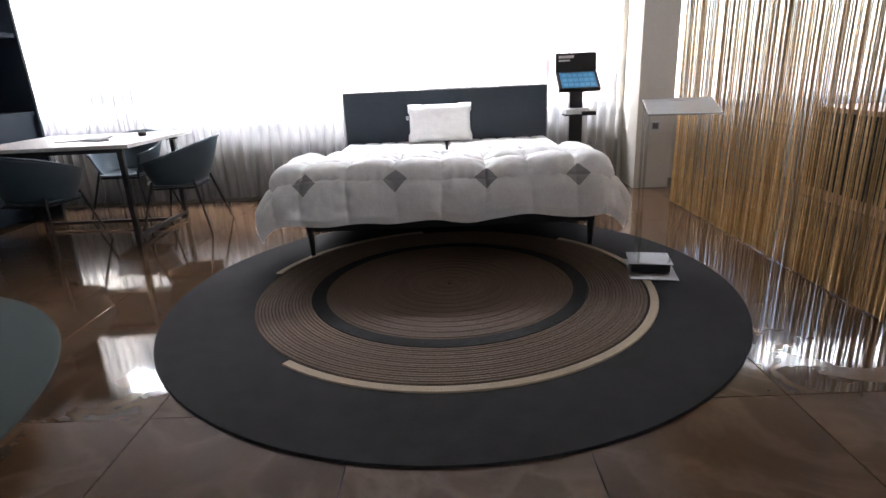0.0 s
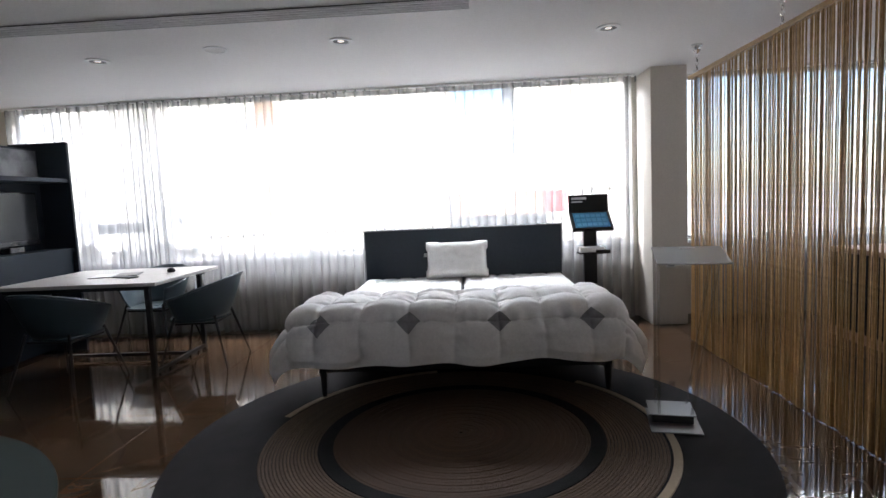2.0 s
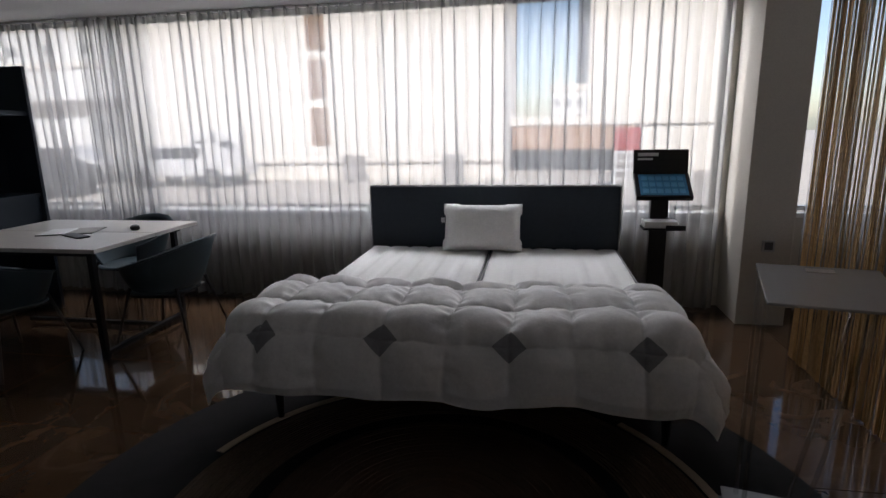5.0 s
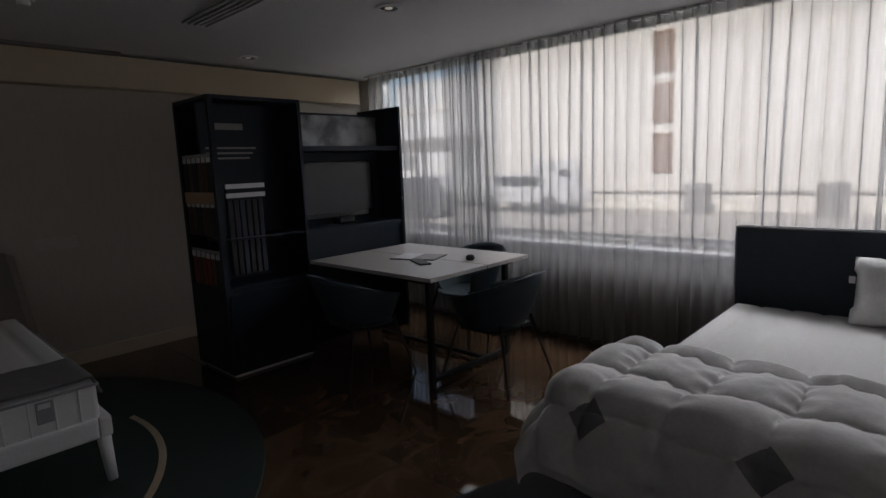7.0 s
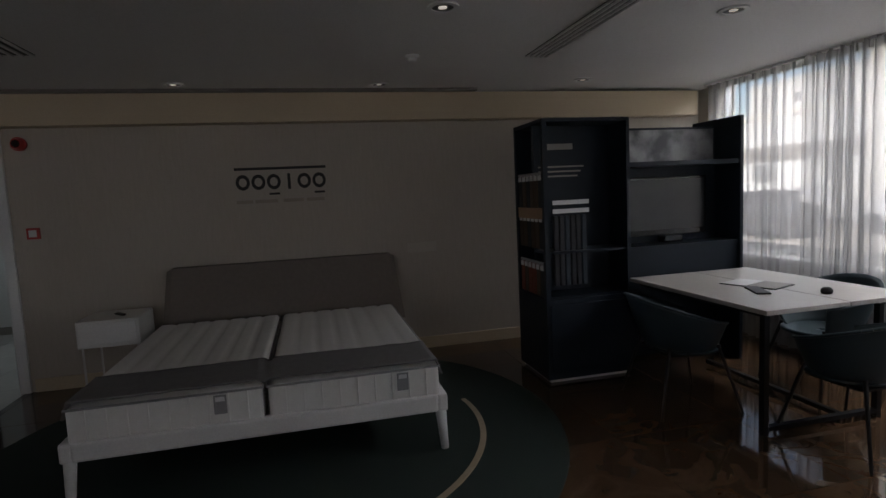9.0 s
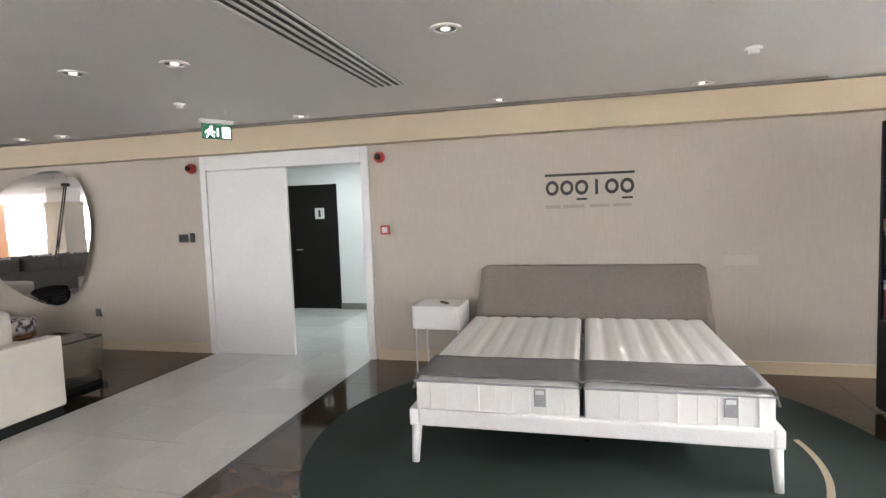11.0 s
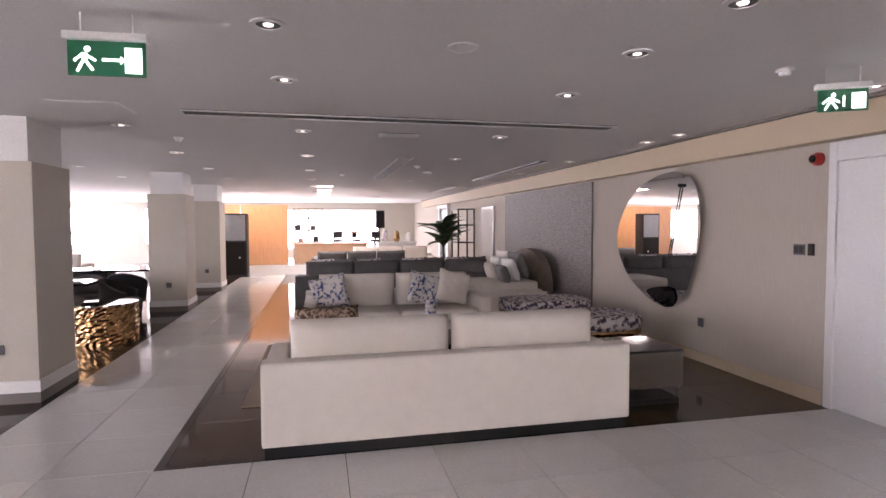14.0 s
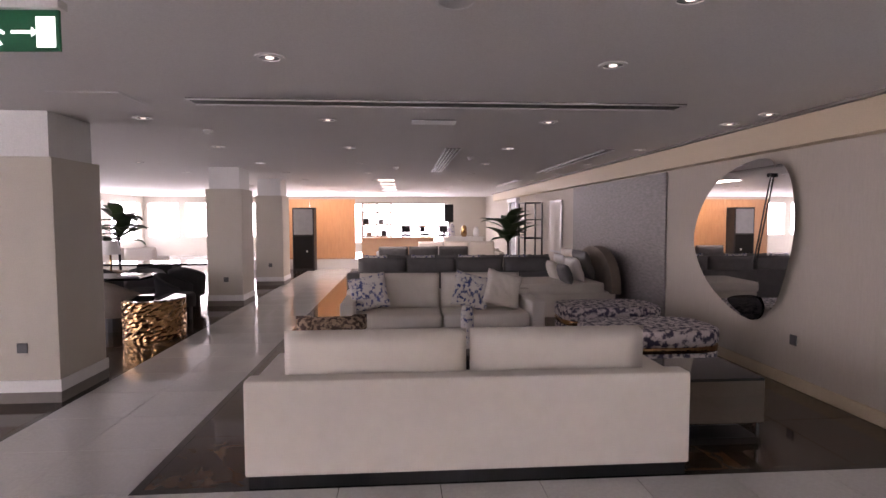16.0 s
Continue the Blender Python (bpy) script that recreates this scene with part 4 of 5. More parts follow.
part("leaflet_tray", box(-0.14, 0.15, -0.19, -0.03, 0.80, 0.815, 0.003), BLACK_METAL, ki)
part("tray_rim", box(0.02, 0.16, -0.20, -0.185, 0.80, 0.84, 0.004), BLACK_METAL, ki)
part("leaflets", box(-0.13, 0.11, -0.182, -0.035, 0.815, 0.865, 0.006), PAPER, ki)

ac = thing("acrylic_lectern", "clear acrylic lectern on a brushed steel base plate on the rug", "lectern", at=(3.46, 5.05, 0.0175), rz=-12)
t = part("top", box(-0.195, 0.195, -0.155, 0.155, 0.0, 0.012, 0.003), FROSTED, ac, "frosted gently sloping top")
t.matrix_basis = pose(0, 0, 0.995, 12, 0, 0)
part("card", box(-0.04, 0.05, 0.10, 0.13, 0.0125, 0.015), GREY_INK, t)
part("base", box(-0.24, 0.04, -0.20, 0.17, 0.0, 0.006, 0.002), BRUSHED_DARK, ac, "dull steel base plate")
part("socket_block", box(-0.22, 0.01, -0.06, 0.15, 0.006, 0.052, 0.003), INK, ac, "black block holding the legs")
part("block_cover", box(-0.235, 0.025, -0.07, 0.165, 0.052, 0.058, 0.002), BRUSHED_DARK, ac, "dull steel cover")
for x, lean in ((-0.18, 0.0), (0.0, 0.15)):
    for y, z in ((-0.05, 0.984), (0.13, 1.021)):
        part("leg", rod((x, y, 0.058), (x + lean, y, z), 0.009, n=8), ACRYLIC, ac)
so = thing("wall_socket", "grey double wall socket on the column", "socket")
part("plate", box(4.20, 4.29, 7.528, 7.54, 0.60, 0.69, 0.003), STEEL, so)
part("insert", box(4.215, 4.275, 7.524, 7.528, 0.615, 0.675, 0.002), GREY_PLASTIC, so)

# ---- lounge ----


def sofa(label, x0, x1, y0, y1, mat, face, group, seats=2):
    """A low sofa; its back is at y1 where face is -1, else at y0."""
    s = thing("sofa", label, "sofa", group)
    back = (y1 - 0.16, y1) if face < 0 else (y0, y0 + 0.16)
    part("plinth", box(x0 + 0.02, x1 - 0.02, y0 + 0.02, y1 - 0.02, 0.0, 0.08), BLACK_METAL, s)
    part("base", box(x0 + 0.17, x1 - 0.17, y0, y1 - 0.16 if face < 0 else y1, 0.08, 0.30, 0.02) if face < 0 else box(x0 + 0.17, x1 - 0.17, y0 + 0.16, y1, 0.08, 0.30, 0.02), mat, s)
    part("back", box(x0, x1, *back, 0.08, 0.68, 0.022), mat, s)
    for a in (x0, x1 - 0.165):
        yy = (y0, y1 - 0.162) if face < 0 else (y0 + 0.162, y1)
        part("arm", box(a, a + 0.165, *yy, 0.08, 0.62, 0.022), mat, s)
    w = (x1 - x0 - 0.36) / seats
    for k in range(seats):
        a = x0 + 0.18 + k * w
        part("seat_cushion", box(a + 0.004, a + w - 0.004, y0 + 0.02 if face < 0 else y0 + 0.30, y1 - 0.30 if face < 0 else y1 - 0.02, 0.30, 0.47, 0.045), mat, s, smooth=True)
        yc = (y1 - 0.30) if face < 0 else (y0 + 0.30)

        def fn(u, v, sgn):
            p, q = 2 * u - 1, 2 * v - 1
            body = max(0, (1 - p ** 8) * (1 - q ** 6)) ** 0.5
            return (a + w / 2 + p * (w / 2 - 0.012), yc + sgn * 0.105 * body + 0.004 * noise.noise((p * 4 + k, q * 4, sgn)), 0.68 + q * 0.25 - 0.012 * (1 - abs(q)) * abs(p) ** 8)
        b = sheet(lambda u, v: fn(u, v, 1), 26, 14)
        tm = bpy.data.meshes.new("half")
        b2 = sheet(lambda u, v: fn(u, v, -1), 26, 14)
        b2.to_mesh(tm)
        b2.free()
        b.from_mesh(tm)
        bpy.data.meshes.remove(tm)
        bmesh.ops.remove_doubles(b, verts=b.verts, dist=0.003)
        part("back_cushion", b, mat, s, smooth=True)
    return s


sofa("ivory fabric two-seat sofa on a black plinth by the path", -1.38, 1.45, -1.98, -1.0, SOFA, -1, "ivory sofas")
sofa("ivory fabric two-seat sofa facing the open lounge", -1.30, 1.25, -5.35, -4.35, SOFA, 1, "ivory sofas")
sofa("dark grey fabric sofa with a row of patterned cushions", -2.5, 1.5, -8.6, -7.6, SOFA_GREY, -1, "grey sofas", 4)
sofa("dark grey fabric sofa facing the lounge", -1.4, 1.3, -12.2, -11.2, SOFA_GREY, 1, "grey sofas", 3)
pillow("scatter_cushion", "brown animal-spotted scatter cushion with a paper tag", LEOPARD, (0.98, -1.53, 0.76), 0.50, 0.46, 0.16, 18, 4, "cushion", "scatter cushions", 11)
single("price_tag", box(-0.03, 0.03, -0.002, 0.002, -0.05, 0.05), PAPER, "white paper tag on the spotted cushion", "tag", at=(1.24, -1.36, 0.86), rz=25)
for x, m, z, t in ((0.92, FLORAL, 0.70, 18), (-0.42, FLORAL, 0.71, 20), (-0.84, SOFA, 0.73, 16)):
    pillow("scatter_cushion", "blue floral scatter cushion on the ivory sofa" if m is FLORAL else "plain ivory scatter cushion with dark piping", m, (x, -4.78, z), 0.50, 0.46, 0.15, 14, -12 if x > 0 else 14, "cushion", "scatter cushions", int(x * 10) + 20, 14 if x > 0 else -16)
for k in range(8):
    pillow("scatter_cushion", "patterned grey scatter cushion on the dark sofa", FLORAL if k % 2 else GREY_THROW, (-2.1 + k * 0.44, -8.08, 0.76), 0.46, 0.44, 0.15, -16, 12 - k * 4, "cushion", "scatter cushions", 40 + k)

# mirrored side table
et = thing("side_table", "low mirrored glass side table beside the sofa", "side table")
part("top", box(-2.17, -1.56, -2.02, -1.42, 0.48, 0.50, 0.003), BLACK_GLASS, et)
for a in ((-2.16, -1.57, -1.43, -1.42), (-2.16, -1.57, -2.02, -2.01), (-2.17, -2.16, -2.02, -1.42), (-1.57, -1.56, -2.02, -1.42)):
    part("mirror_panel", box(*a, 0.16, 0.48), SMOKED, et, "smoked mirror panel")
part("base", box(-2.15, -1.58, -2.0, -1.44, 0.0, 0.05), BLACK_METAL, et)
for x in (-2.15, -1.60):
    for y in (-2.0, -1.46):
        part("post", box(x, x + 0.02, y, y + 0.02, 0.05, 0.16), CHROME, et)


def ottoman(x, y, hx, hy, label):
    """Long stool with round ends, in two upholstered layers with a metal band between."""
    o = thing("ottoman", label, "ottoman", "floral ottomans", (x, y, 0))

    def layer(z0, z1, inset, soft):
        bm = bmesh.new()
        n, rings = 48, []
        for dr, z in ((-soft, z0), (0, z0 + soft), (0, z1 - soft), (-soft * 0.4, z1 - soft * 0.25), (-soft * 1.6, z1)):
            ring = []
            for k in range(n):
                a = 2 * math.pi * k / n
                c, q = math.cos(a), math.sin(a)
                e = 0.55
                ring.append(bm.verts.new(((hx - inset + dr) * math.copysign(abs(c) ** e, c), (hy - inset + dr) * math.copysign(abs(q) ** e, q), z)))
            rings.append(ring)
        for p, q in zip(rings, rings[1:]):
            for k in range(n):
                bm.faces.new((p[k], p[(k + 1) % n], q[(k + 1) % n], q[k]))
        bm.faces.new(rings[0][::-1])
        bm.faces.new(rings[-1])
        return bm
    part("foot", layer(0.0, 0.03, 0.06, 0.004), BLACK_METAL, o)
    part("base", layer(0.03, 0.30, 0.01, 0.02), FLORAL_DARK, o, smooth=True)
    part("brass_band", layer(0.30, 0.36, 0.006, 0.004), GOLD, o, "polished brass band", True)
    part("top", layer(0.36, 0.535, 0.0, 0.035), FLORAL_DARK, o, smooth=True)


ottoman(-2.14, -3.34, 0.70, 0.44, "long floral fabric ottoman with round ends and a brass band")
ottoman(-2.22, -4.72, 0.66, 0.42, "plum floral ottoman with round ends and a brass band")
ct = thing("coffee_table", "dark gloss coffee table with a blue floral vase", "coffee table")
part("top", box(-0.55, 0.65, -3.55, -2.75, 0.32, 0.36, 0.006), BLACK_GLASS, ct)
part("body", box(-0.45, 0.55, -3.45, -2.85, 0.0, 0.32, 0.006), DARK_WOOD, ct)
single("vase", turned([(0.05, 0.0), (0.065, 0.06), (0.065, 0.36), (0.05, 0.42), (0.052, 0.43)], 24), FLORAL, "tall white vase with blue flowers on the coffee table", "vase", smooth=True, at=(-0.17, -3.1, 0.36))
# grey rug strip beside the sofa
single("floor_mat", box(1.48, 1.74, -4.8, -2.2, 0.0, 0.012, 0.003), SAND_FABRIC, "narrow pale beige runner rug beside the sofa", "rug")

# round-headed bed against the wall
rb = thing("upholstered_bed", "pale upholstered bed with a round fabric headboard and piled pillows", "bed")
part("base", box(-3.1, -1.2, -8.3, -6.6, 0.0, 0.42, 0.04), SOFA, rb)
bm = bmesh.new()
n = 30
prof = [(-7.45 + 0.98 * math.cos(math.pi * k / n), 0.40 + 0.75 * math.sin(math.pi * k / n) ** 0.8) for k in range(n + 1)]
f1 = [bm.verts.new((-3.14, y, z)) for y, z in prof]
f2 = [bm.verts.new((-2.98, y, z)) for y, z in prof]
bm.faces.new(f1)
bm.faces.new(f2[::-1])
for k in range(n):
    bm.faces.new((f1[k], f1[k + 1], f2[k + 1], f2[k]))
bm.faces.new((f1[-1], f1[0], f2[0], f2[-1]))
part("headboard", bm, TAUPE_VELVET, rb)
part("cover", box(-2.9, -1.18, -8.32, -6.58, 0.40, 0.58, 0.05), SOFA, rb)
for k in range(6):
    pillow("pillow", "pale satin pillow piled on the round-headed bed", (SOFA, QUILT, SOFA, GREY_THROW, QUILT, GREY_THROW)[k], (-2.74 + 0.24 * (k % 3), -7.95 + k * 0.24, 0.84 - 0.06 * (k % 3)), 0.72 - 0.14 * (k % 3), 0.54 - 0.10 * (k % 3), 0.18, 20, 90, "pillow", "pillows of the round-headed bed", 60 + k)

# white doorway far down the west wall
fd = thing("door_3", "white panelled doorway with a grey door far down the hall", "door")
fd["kind"] = "structure"
for y in (-17.05, -15.75):
    part("pilaster", box(WX + 0.001, WX + 0.10, y, y + 0.20, 0.0, 2.20, 0.008), WHITE_PAINT, fd)
part("lintel", box(WX + 0.001, WX + 0.13, -17.12, -15.48, 2.20, 2.33, 0.008), WHITE_PAINT, fd)
part("leaf", box(WX + 0.001, WX + 0.03, -16.85, -15.75, 0.0, 2.20, 0.003), PALE_PANE, fd, "grey glazed door leaf")

# wall panel, picture and pebble mirror
structure("wall_panel", box(WX + 0.001, WX + 0.03, -9.7, -5.36, 0.12, 2.325), SLATE_WALL, "grey shimmering wallpaper panel")
pic = thing("framed_picture", "pale framed picture on the wall", "picture")
part("frame", box(WX + 0.001, WX + 0.04, -11.6, -10.6, 0.8, 2.1, 0.006), STEEL, pic)
part("print", box(WX + 0.04, WX + 0.043, -11.55, -10.65, 0.85, 2.05), CREAM, pic)
mi = thing("wall_mirror", "large pebble-shaped wall mirror of three facets with a black lower leaf", "mirror")


def pebble(name, pts, x, mat, label=""):
    bm = bmesh.new()
    out = []
    m = len(pts)
    for i in range(m):     # smooth closed outline
        p0, p1, p2, p3 = (Vector(pts[(i + k) % m]) for k in (-1, 0, 1, 2))
        for k in range(8):
            t = k / 8
            out.append(0.5 * ((2 * p1) + (p2 - p0) * t + (2 * p0 - 5 * p1 + 4 * p2 - p3) * t * t + (3 * p1 - p0 - 3 * p2 + p3) * t ** 3))
    a = [bm.verts.new((x + 0.02 * (p.x + 4.6), p.x, p.y)) for p in out]
    b = [bm.verts.new((x + 0.008 + 0.02 * (p.x + 4.6), p.x, p.y)) for p in out]   # leans off the wall
    bm.faces.new(a)
    bm.faces.new(b[::-1])
    for i in range(len(a)):
        bm.faces.new((a[i], a[(i + 1) % len(a)], b[(i + 1) % len(a)], b[i]))
    return part(name, bm, mat, mi, label)


pebble("facet", [(-4.57, 1.34), (-4.44, 1.75), (-4.08, 2.08), (-3.6, 2.25), (-3.12, 2.28), (-3.0, 2.1), (-3.2, 1.5), (-3.22, 1.1), (-3.08, 0.72), (-3.3, 0.56), (-3.8, 0.66), (-4.28, 0.92)], WX + 0.012, MIRROR)
pebble("facet", [(-3.02, 2.12), (-2.86, 2.20), (-2.70, 1.97), (-2.66, 1.5), (-2.8, 1.0), (-2.95, 0.74), (-3.08, 0.78), (-3.2, 1.2), (-3.12, 1.7)], WX + 0.030, MIRROR)
pebble("black_leaf", [(-3.72, 0.72), (-3.3, 0.57), (-3.10, 0.66), (-3.12, 0.80), (-3.4, 0.82)], WX + 0.045, BLACK_GLASS, "black glass lower leaf")
part("pendant_bar", rod((WX + 0.085, -3.0, 2.10), (WX + 0.08, -3.24, 1.2), 0.008), BLACK_METAL, mi)
part("knob", turned([(0.03, -0.02), (0.035, 0.0), (0.03, 0.02)], 14), BLACK_METAL, mi).location = (WX + 0.09, -3.0, 2.10)
part("backing", box(WX + 0.001, WX + 0.030, -3.6, -2.95, 1.0, 1.9, 0.004), BLACK_METAL, mi)

# wall fittings
for y in (1.19, -1.18):
    al = thing("fire_alarm", "round red fire alarm sounder on the wall", "alarm", "fire alarms")
    part("base", rod((WX, y, 2.21), (WX + 0.03, y, 2.21), 0.06, n=20), RED, al)
    part("dome", rod((WX + 0.03, y, 2.21), (WX + 0.075, y, 2.21), 0.052, 0.04, 20), RED, al)
    part("lens", rod((WX + 0.075, y, 2.21), (WX + 0.09, y, 2.21), 0.034, 0.026, 14), BLACK_GLASS, al)
cp = thing("call_point", "small red and white fire call point", "alarm")
part("plate", box(WX + 0.001, WX + 0.03, 1.17, 1.27, 1.38, 1.48, 0.004), RED, cp)
part("glass", box(WX + 0.03, WX + 0.034, 1.19, 1.25, 1.40, 1.46), PAPER, cp)
sw = thing("light_switch", "dark two-gang light switch beside the sliding door", "switch")
part("plate", box(WX + 0.001, WX + 0.014, -1.42, -1.30, 1.34, 1.44, 0.003), GREY_PLASTIC, sw)
for k in range(2):
    part("rocker", box(WX + 0.014, WX + 0.019, -1.41 + k * 0.055, -1.365 + k * 0.055, 1.355, 1.425, 0.002), INK, sw)
single("card_reader", box(WX + 0.001, WX + 0.03, -1.25, -1.20, 1.34, 1.45, 0.004), INK, "slim black card reader on the wall", "card reader")
single("wall_socket", box(WX + 0.001, WX + 0.014, -2.75, -2.66, 0.42, 0.52, 0.003), GREY_PLASTIC, "dark wall socket under the mirror", "socket")


def exit_sign(at, w, h, rz, label, arrow=True):
    e = thing("exit_sign", label, "exit sign", "exit signs", at, rz)
    part("housing", box(-w / 2 - 0.015, w / 2 + 0.015, -0.03, 0.03, h + 0.012, h + 0.05, 0.006), WHITE_PAINT, e, "white housing")
    for x in (-w / 3, w / 3):
        part("hanger", rod((x, 0, h + 0.05), (x, 0, H - at[2] - 0.001), 0.004, n=8), WHITE_PAINT, e)
    pn = part("panel", box(-w / 2, w / 2, -0.006, 0.006, 0, h + 0.012), GREEN_SIGN, e, "green running-man panel")
    hh = h
    for s in (-1, 1):
        part("door_symbol", box(w / 2 - 0.09 if s > 0 else w / 2 - 0.09, w / 2 - 0.015, s * 0.0075 - 0.001, s * 0.0075 + 0.001, 0.015, hh - 0.015), SIGN_GLOW, pn)
        if arrow:
            part("arrow", box(-0.02, 0.07, s * 0.0075 - 0.001, s * 0.0075 + 0.001, hh / 2 - 0.006, hh / 2 + 0.006), SIGN_GLOW, pn)
            bm = bmesh.new()
            v = [bm.verts.new(p) for p in ((0.06, s * 0.008, hh / 2 + 0.02), (0.06, s * 0.008, hh / 2 - 0.02), (0.085, s * 0.008, hh / 2))]
            bm.faces.new(v)
            part("arrow_head", bm, SIGN_GLOW, pn)
        else:
            part("arrow", box(0.0, 0.012, s * 0.0075 - 0.001, s * 0.0075 + 0.001, 0.03, hh - 0.03), SIGN_GLOW, pn)
        bm = bmesh.new()
        x = -w / 2 + 0.075
        y = s * 0.008
        put_rod(bm, (x + 0.012, y, hh * 0.82), (x + 0.012, y + 0.0006 * s, hh * 0.82), 0.014, n=12)
        put_box(bm, x - 0.012, x + 0.010, y - 0.0008, y + 0.0008, hh * 0.42, hh * 0.70)
        for m2 in ((x + 0.02, hh * 0.30, 35), (x - 0.022, hh * 0.27, -28), (x + 0.025, hh * 0.55, 60), (x - 0.028, hh * 0.55, -50)):
            put_box(bm, -0.006, 0.006, -0.0008, 0.0008, -0.026, 0.026, 0, Matrix.Translation((m2[0], y, m2[1])) @ pose(0, 0, 0, 0, -m2[2], 0))
        part("running_figure", bm, SIGN_GLOW, pn)


exit_sign((2.005, 0.0, 2.345), 0.34, 0.15, 177, "green exit sign with an arrow hanging from the ceiling")
exit_sign((-2.28, -0.02, 2.36), 0.28, 0.13, 150, "green exit sign hanging near the sliding door", False)

# ---- ceiling fittings ----


def downlight(x, y):
    d = thing("downlight", "recessed round ceiling downlight with a white ring", "downlight", "ceiling downlights", (x, y, H))
    part("ring", disc(0.062, 0.092, -0.012, -0.001, n=28), WHITE_PAINT, d)
    part("reflector", turned([(0.06, -0.0015), (0.062, -0.006)], 24), GREY_PLASTIC, d)
    part("lamp", turned([(0.026, -0.006), (0.024, -0.010)], 18), LAMP_GLOW, d)
    return d


first = downlight(-0.74, 6.2)
spots = [(-2.75, 6.25), (-0.85, 4.40), (-0.80, 2.58), (-0.85, 0.75), (1.26, -1.05), (-0.86, -1.08), (-0.80, -0.02), (1.27, 0.02), (1.27, 6.05), (3.29, 6.12), (3.3, 1.0)]
spots += [(-2.95, y) for y in (4.3, 2.55, 0.5, -0.35, -2.6)]
spots += [(x, y) for y in (-3.15, -5.3, -7.5, -9.6, -11.8, -14.5, -17.0) for x in (-2.9, -1.0, 1.2, 2.95, 5.0)]
for x, y in spots:
    copy_thing(first, pose(x, y, H))


def detector(x, y):
    d = thing("smoke_detector", "white round smoke detector on the ceiling", "smoke detector", "smoke detectors", (x, y, H))
    part("base", turned([(0.05, -0.001), (0.055, -0.012), (0.05, -0.022)], 20), WHITE_PAINT, d, smooth=False)
    part("head", turned([(0.036, -0.022), (0.032, -0.045), (0.018, -0.052)], 20), WHITE_PAINT, d)
    return d


first = detector(-1.91, 4.42)
for x, y in ((-1.93, -0.12), (2.6, -3.9), (-0.6, -6.4), (0.6, -8.2)):
    copy_thing(first, pose(x, y, H))


def ceiling_speaker(x, y):
    d = thing("ceiling_speaker", "flat round white speaker grille in the ceiling", "speaker", "ceiling speakers", (x, y, H))
    part("rim", disc(0.078, 0.092, -0.010, -0.001, n=28), WHITE_PAINT, d)
    part("grille", turned([(0.078, -0.0015), (0.076, -0.007)], 28), CEIL, d)


ceiling_speaker(0.28, 6.08)
ceiling_speaker(0.23, -0.13)
hatch = thing("access_panel", "square white access panel flush with the ceiling", "access panel")
part("frame", box(2.62, 3.16, -2.55, -2.05, H - 0.004, H - 0.001), WHITE_PAINT, hatch)
part("cover", box(2.635, 3.145, -2.535, -2.065, H - 0.008, H - 0.004, 0.001), CEIL, hatch)


def slot(x0, x1, y0, y1, label="white linear slot air diffuser in the ceiling"):
    """A linear diffuser: frame with dark slots between slats."""
    d = thing("air_diffuser", label, "air diffuser", "linear air diffusers")
    lx = x1 - x0 > y1 - y0
    part("backing", box(x0, x1, y0, y1, H - 0.006, H - 0.001), INK, d)
    k = 2 if "dark" in label else 5
    for i in range(k):
        if lx:
            w = 0.015 if k > 2 else 0.022
            part("slat", box(x0, x1, y0 + i * (y1 - y0 - w) / (k - 1), y0 + w + i * (y1 - y0 - w) / (k - 1), H - 0.018, H - 0.006, 0.002), WHITE_PAINT, d)
        else:
            w = 0.015
            part("slat", box(x0 + i * (x1 - x0 - w) / (k - 1), x0 + w + i * (x1 - x0 - w) / (k - 1), y0, y1, H - 0.018, H - 0.006, 0.002), WHITE_PAINT, d)


slot(-1.89, 2.24, 5.31, 5.49)
slot(-2.0, 2.2, 1.67, 1.93)
slot(-1.95, 2.2, -2.46, -2.22, "dark thin linear slot air diffuser in the ceiling")
slot(-0.34, -0.12, -9.2, -5.3)
slot(-2.53, -2.37, -9.2, -5.3, "dark thin linear slot air diffuser in the ceiling")
slot(-2.53, -2.37, -14.4, -11.4)
slot(-0.06, 0.38, -3.30, -3.10, "small white ceiling vent")
pan = thing("ceiling_light", "bright square recessed ceiling light panels in a row", "ceiling light")
for k in range(4):
    part("diffuser", box(0.7, 1.1, -12.2 - k * 1.6, -11.6 - k * 1.6, H - 0.008, H - 0.001), LAMP_GLOW, pan)
pan = thing("ceiling_light", "large bright recessed ceiling panel above the platform", "ceiling light")
part("diffuser", box(1.2, 2.5, -21.6, -19.4, H - 0.008, H - 0.001), LAMP_GLOW, pan)

# ---- columns of the hall ----


def hall_column(x, y, label="square cream-clad column with white capital and base"):
    c = thing("column", label, "column", "hall columns", (x, y, 0))
    c["kind"] = "structure"
    part("shaft", box(0, 0.66, -0.78, 0, 0.0, 2.225, 0.006), CREAM, c)
    part("capital", box(0.05, 0.61, -0.73, -0.05, 2.226, H - 0.002), WHITE_PAINT, c)
    part("skirting", box(-0.015, 0.675, -0.795, 0.015, 0.10, 0.21, 0.004), WHITE_PAINT, c)
    part("plinth", box(-0.012, 0.672, -0.792, 0.012, 0.0, 0.10), FACADE_DARK, c)
    part("socket", box(0.27, 0.36, 0.001, 0.012, 0.46, 0.55, 0.003), GREY_PLASTIC, c)
    return c


hall_column(3.59, -2.80)
hall_column(3.52, -8.30)
hall_column(3.45, -11.50)

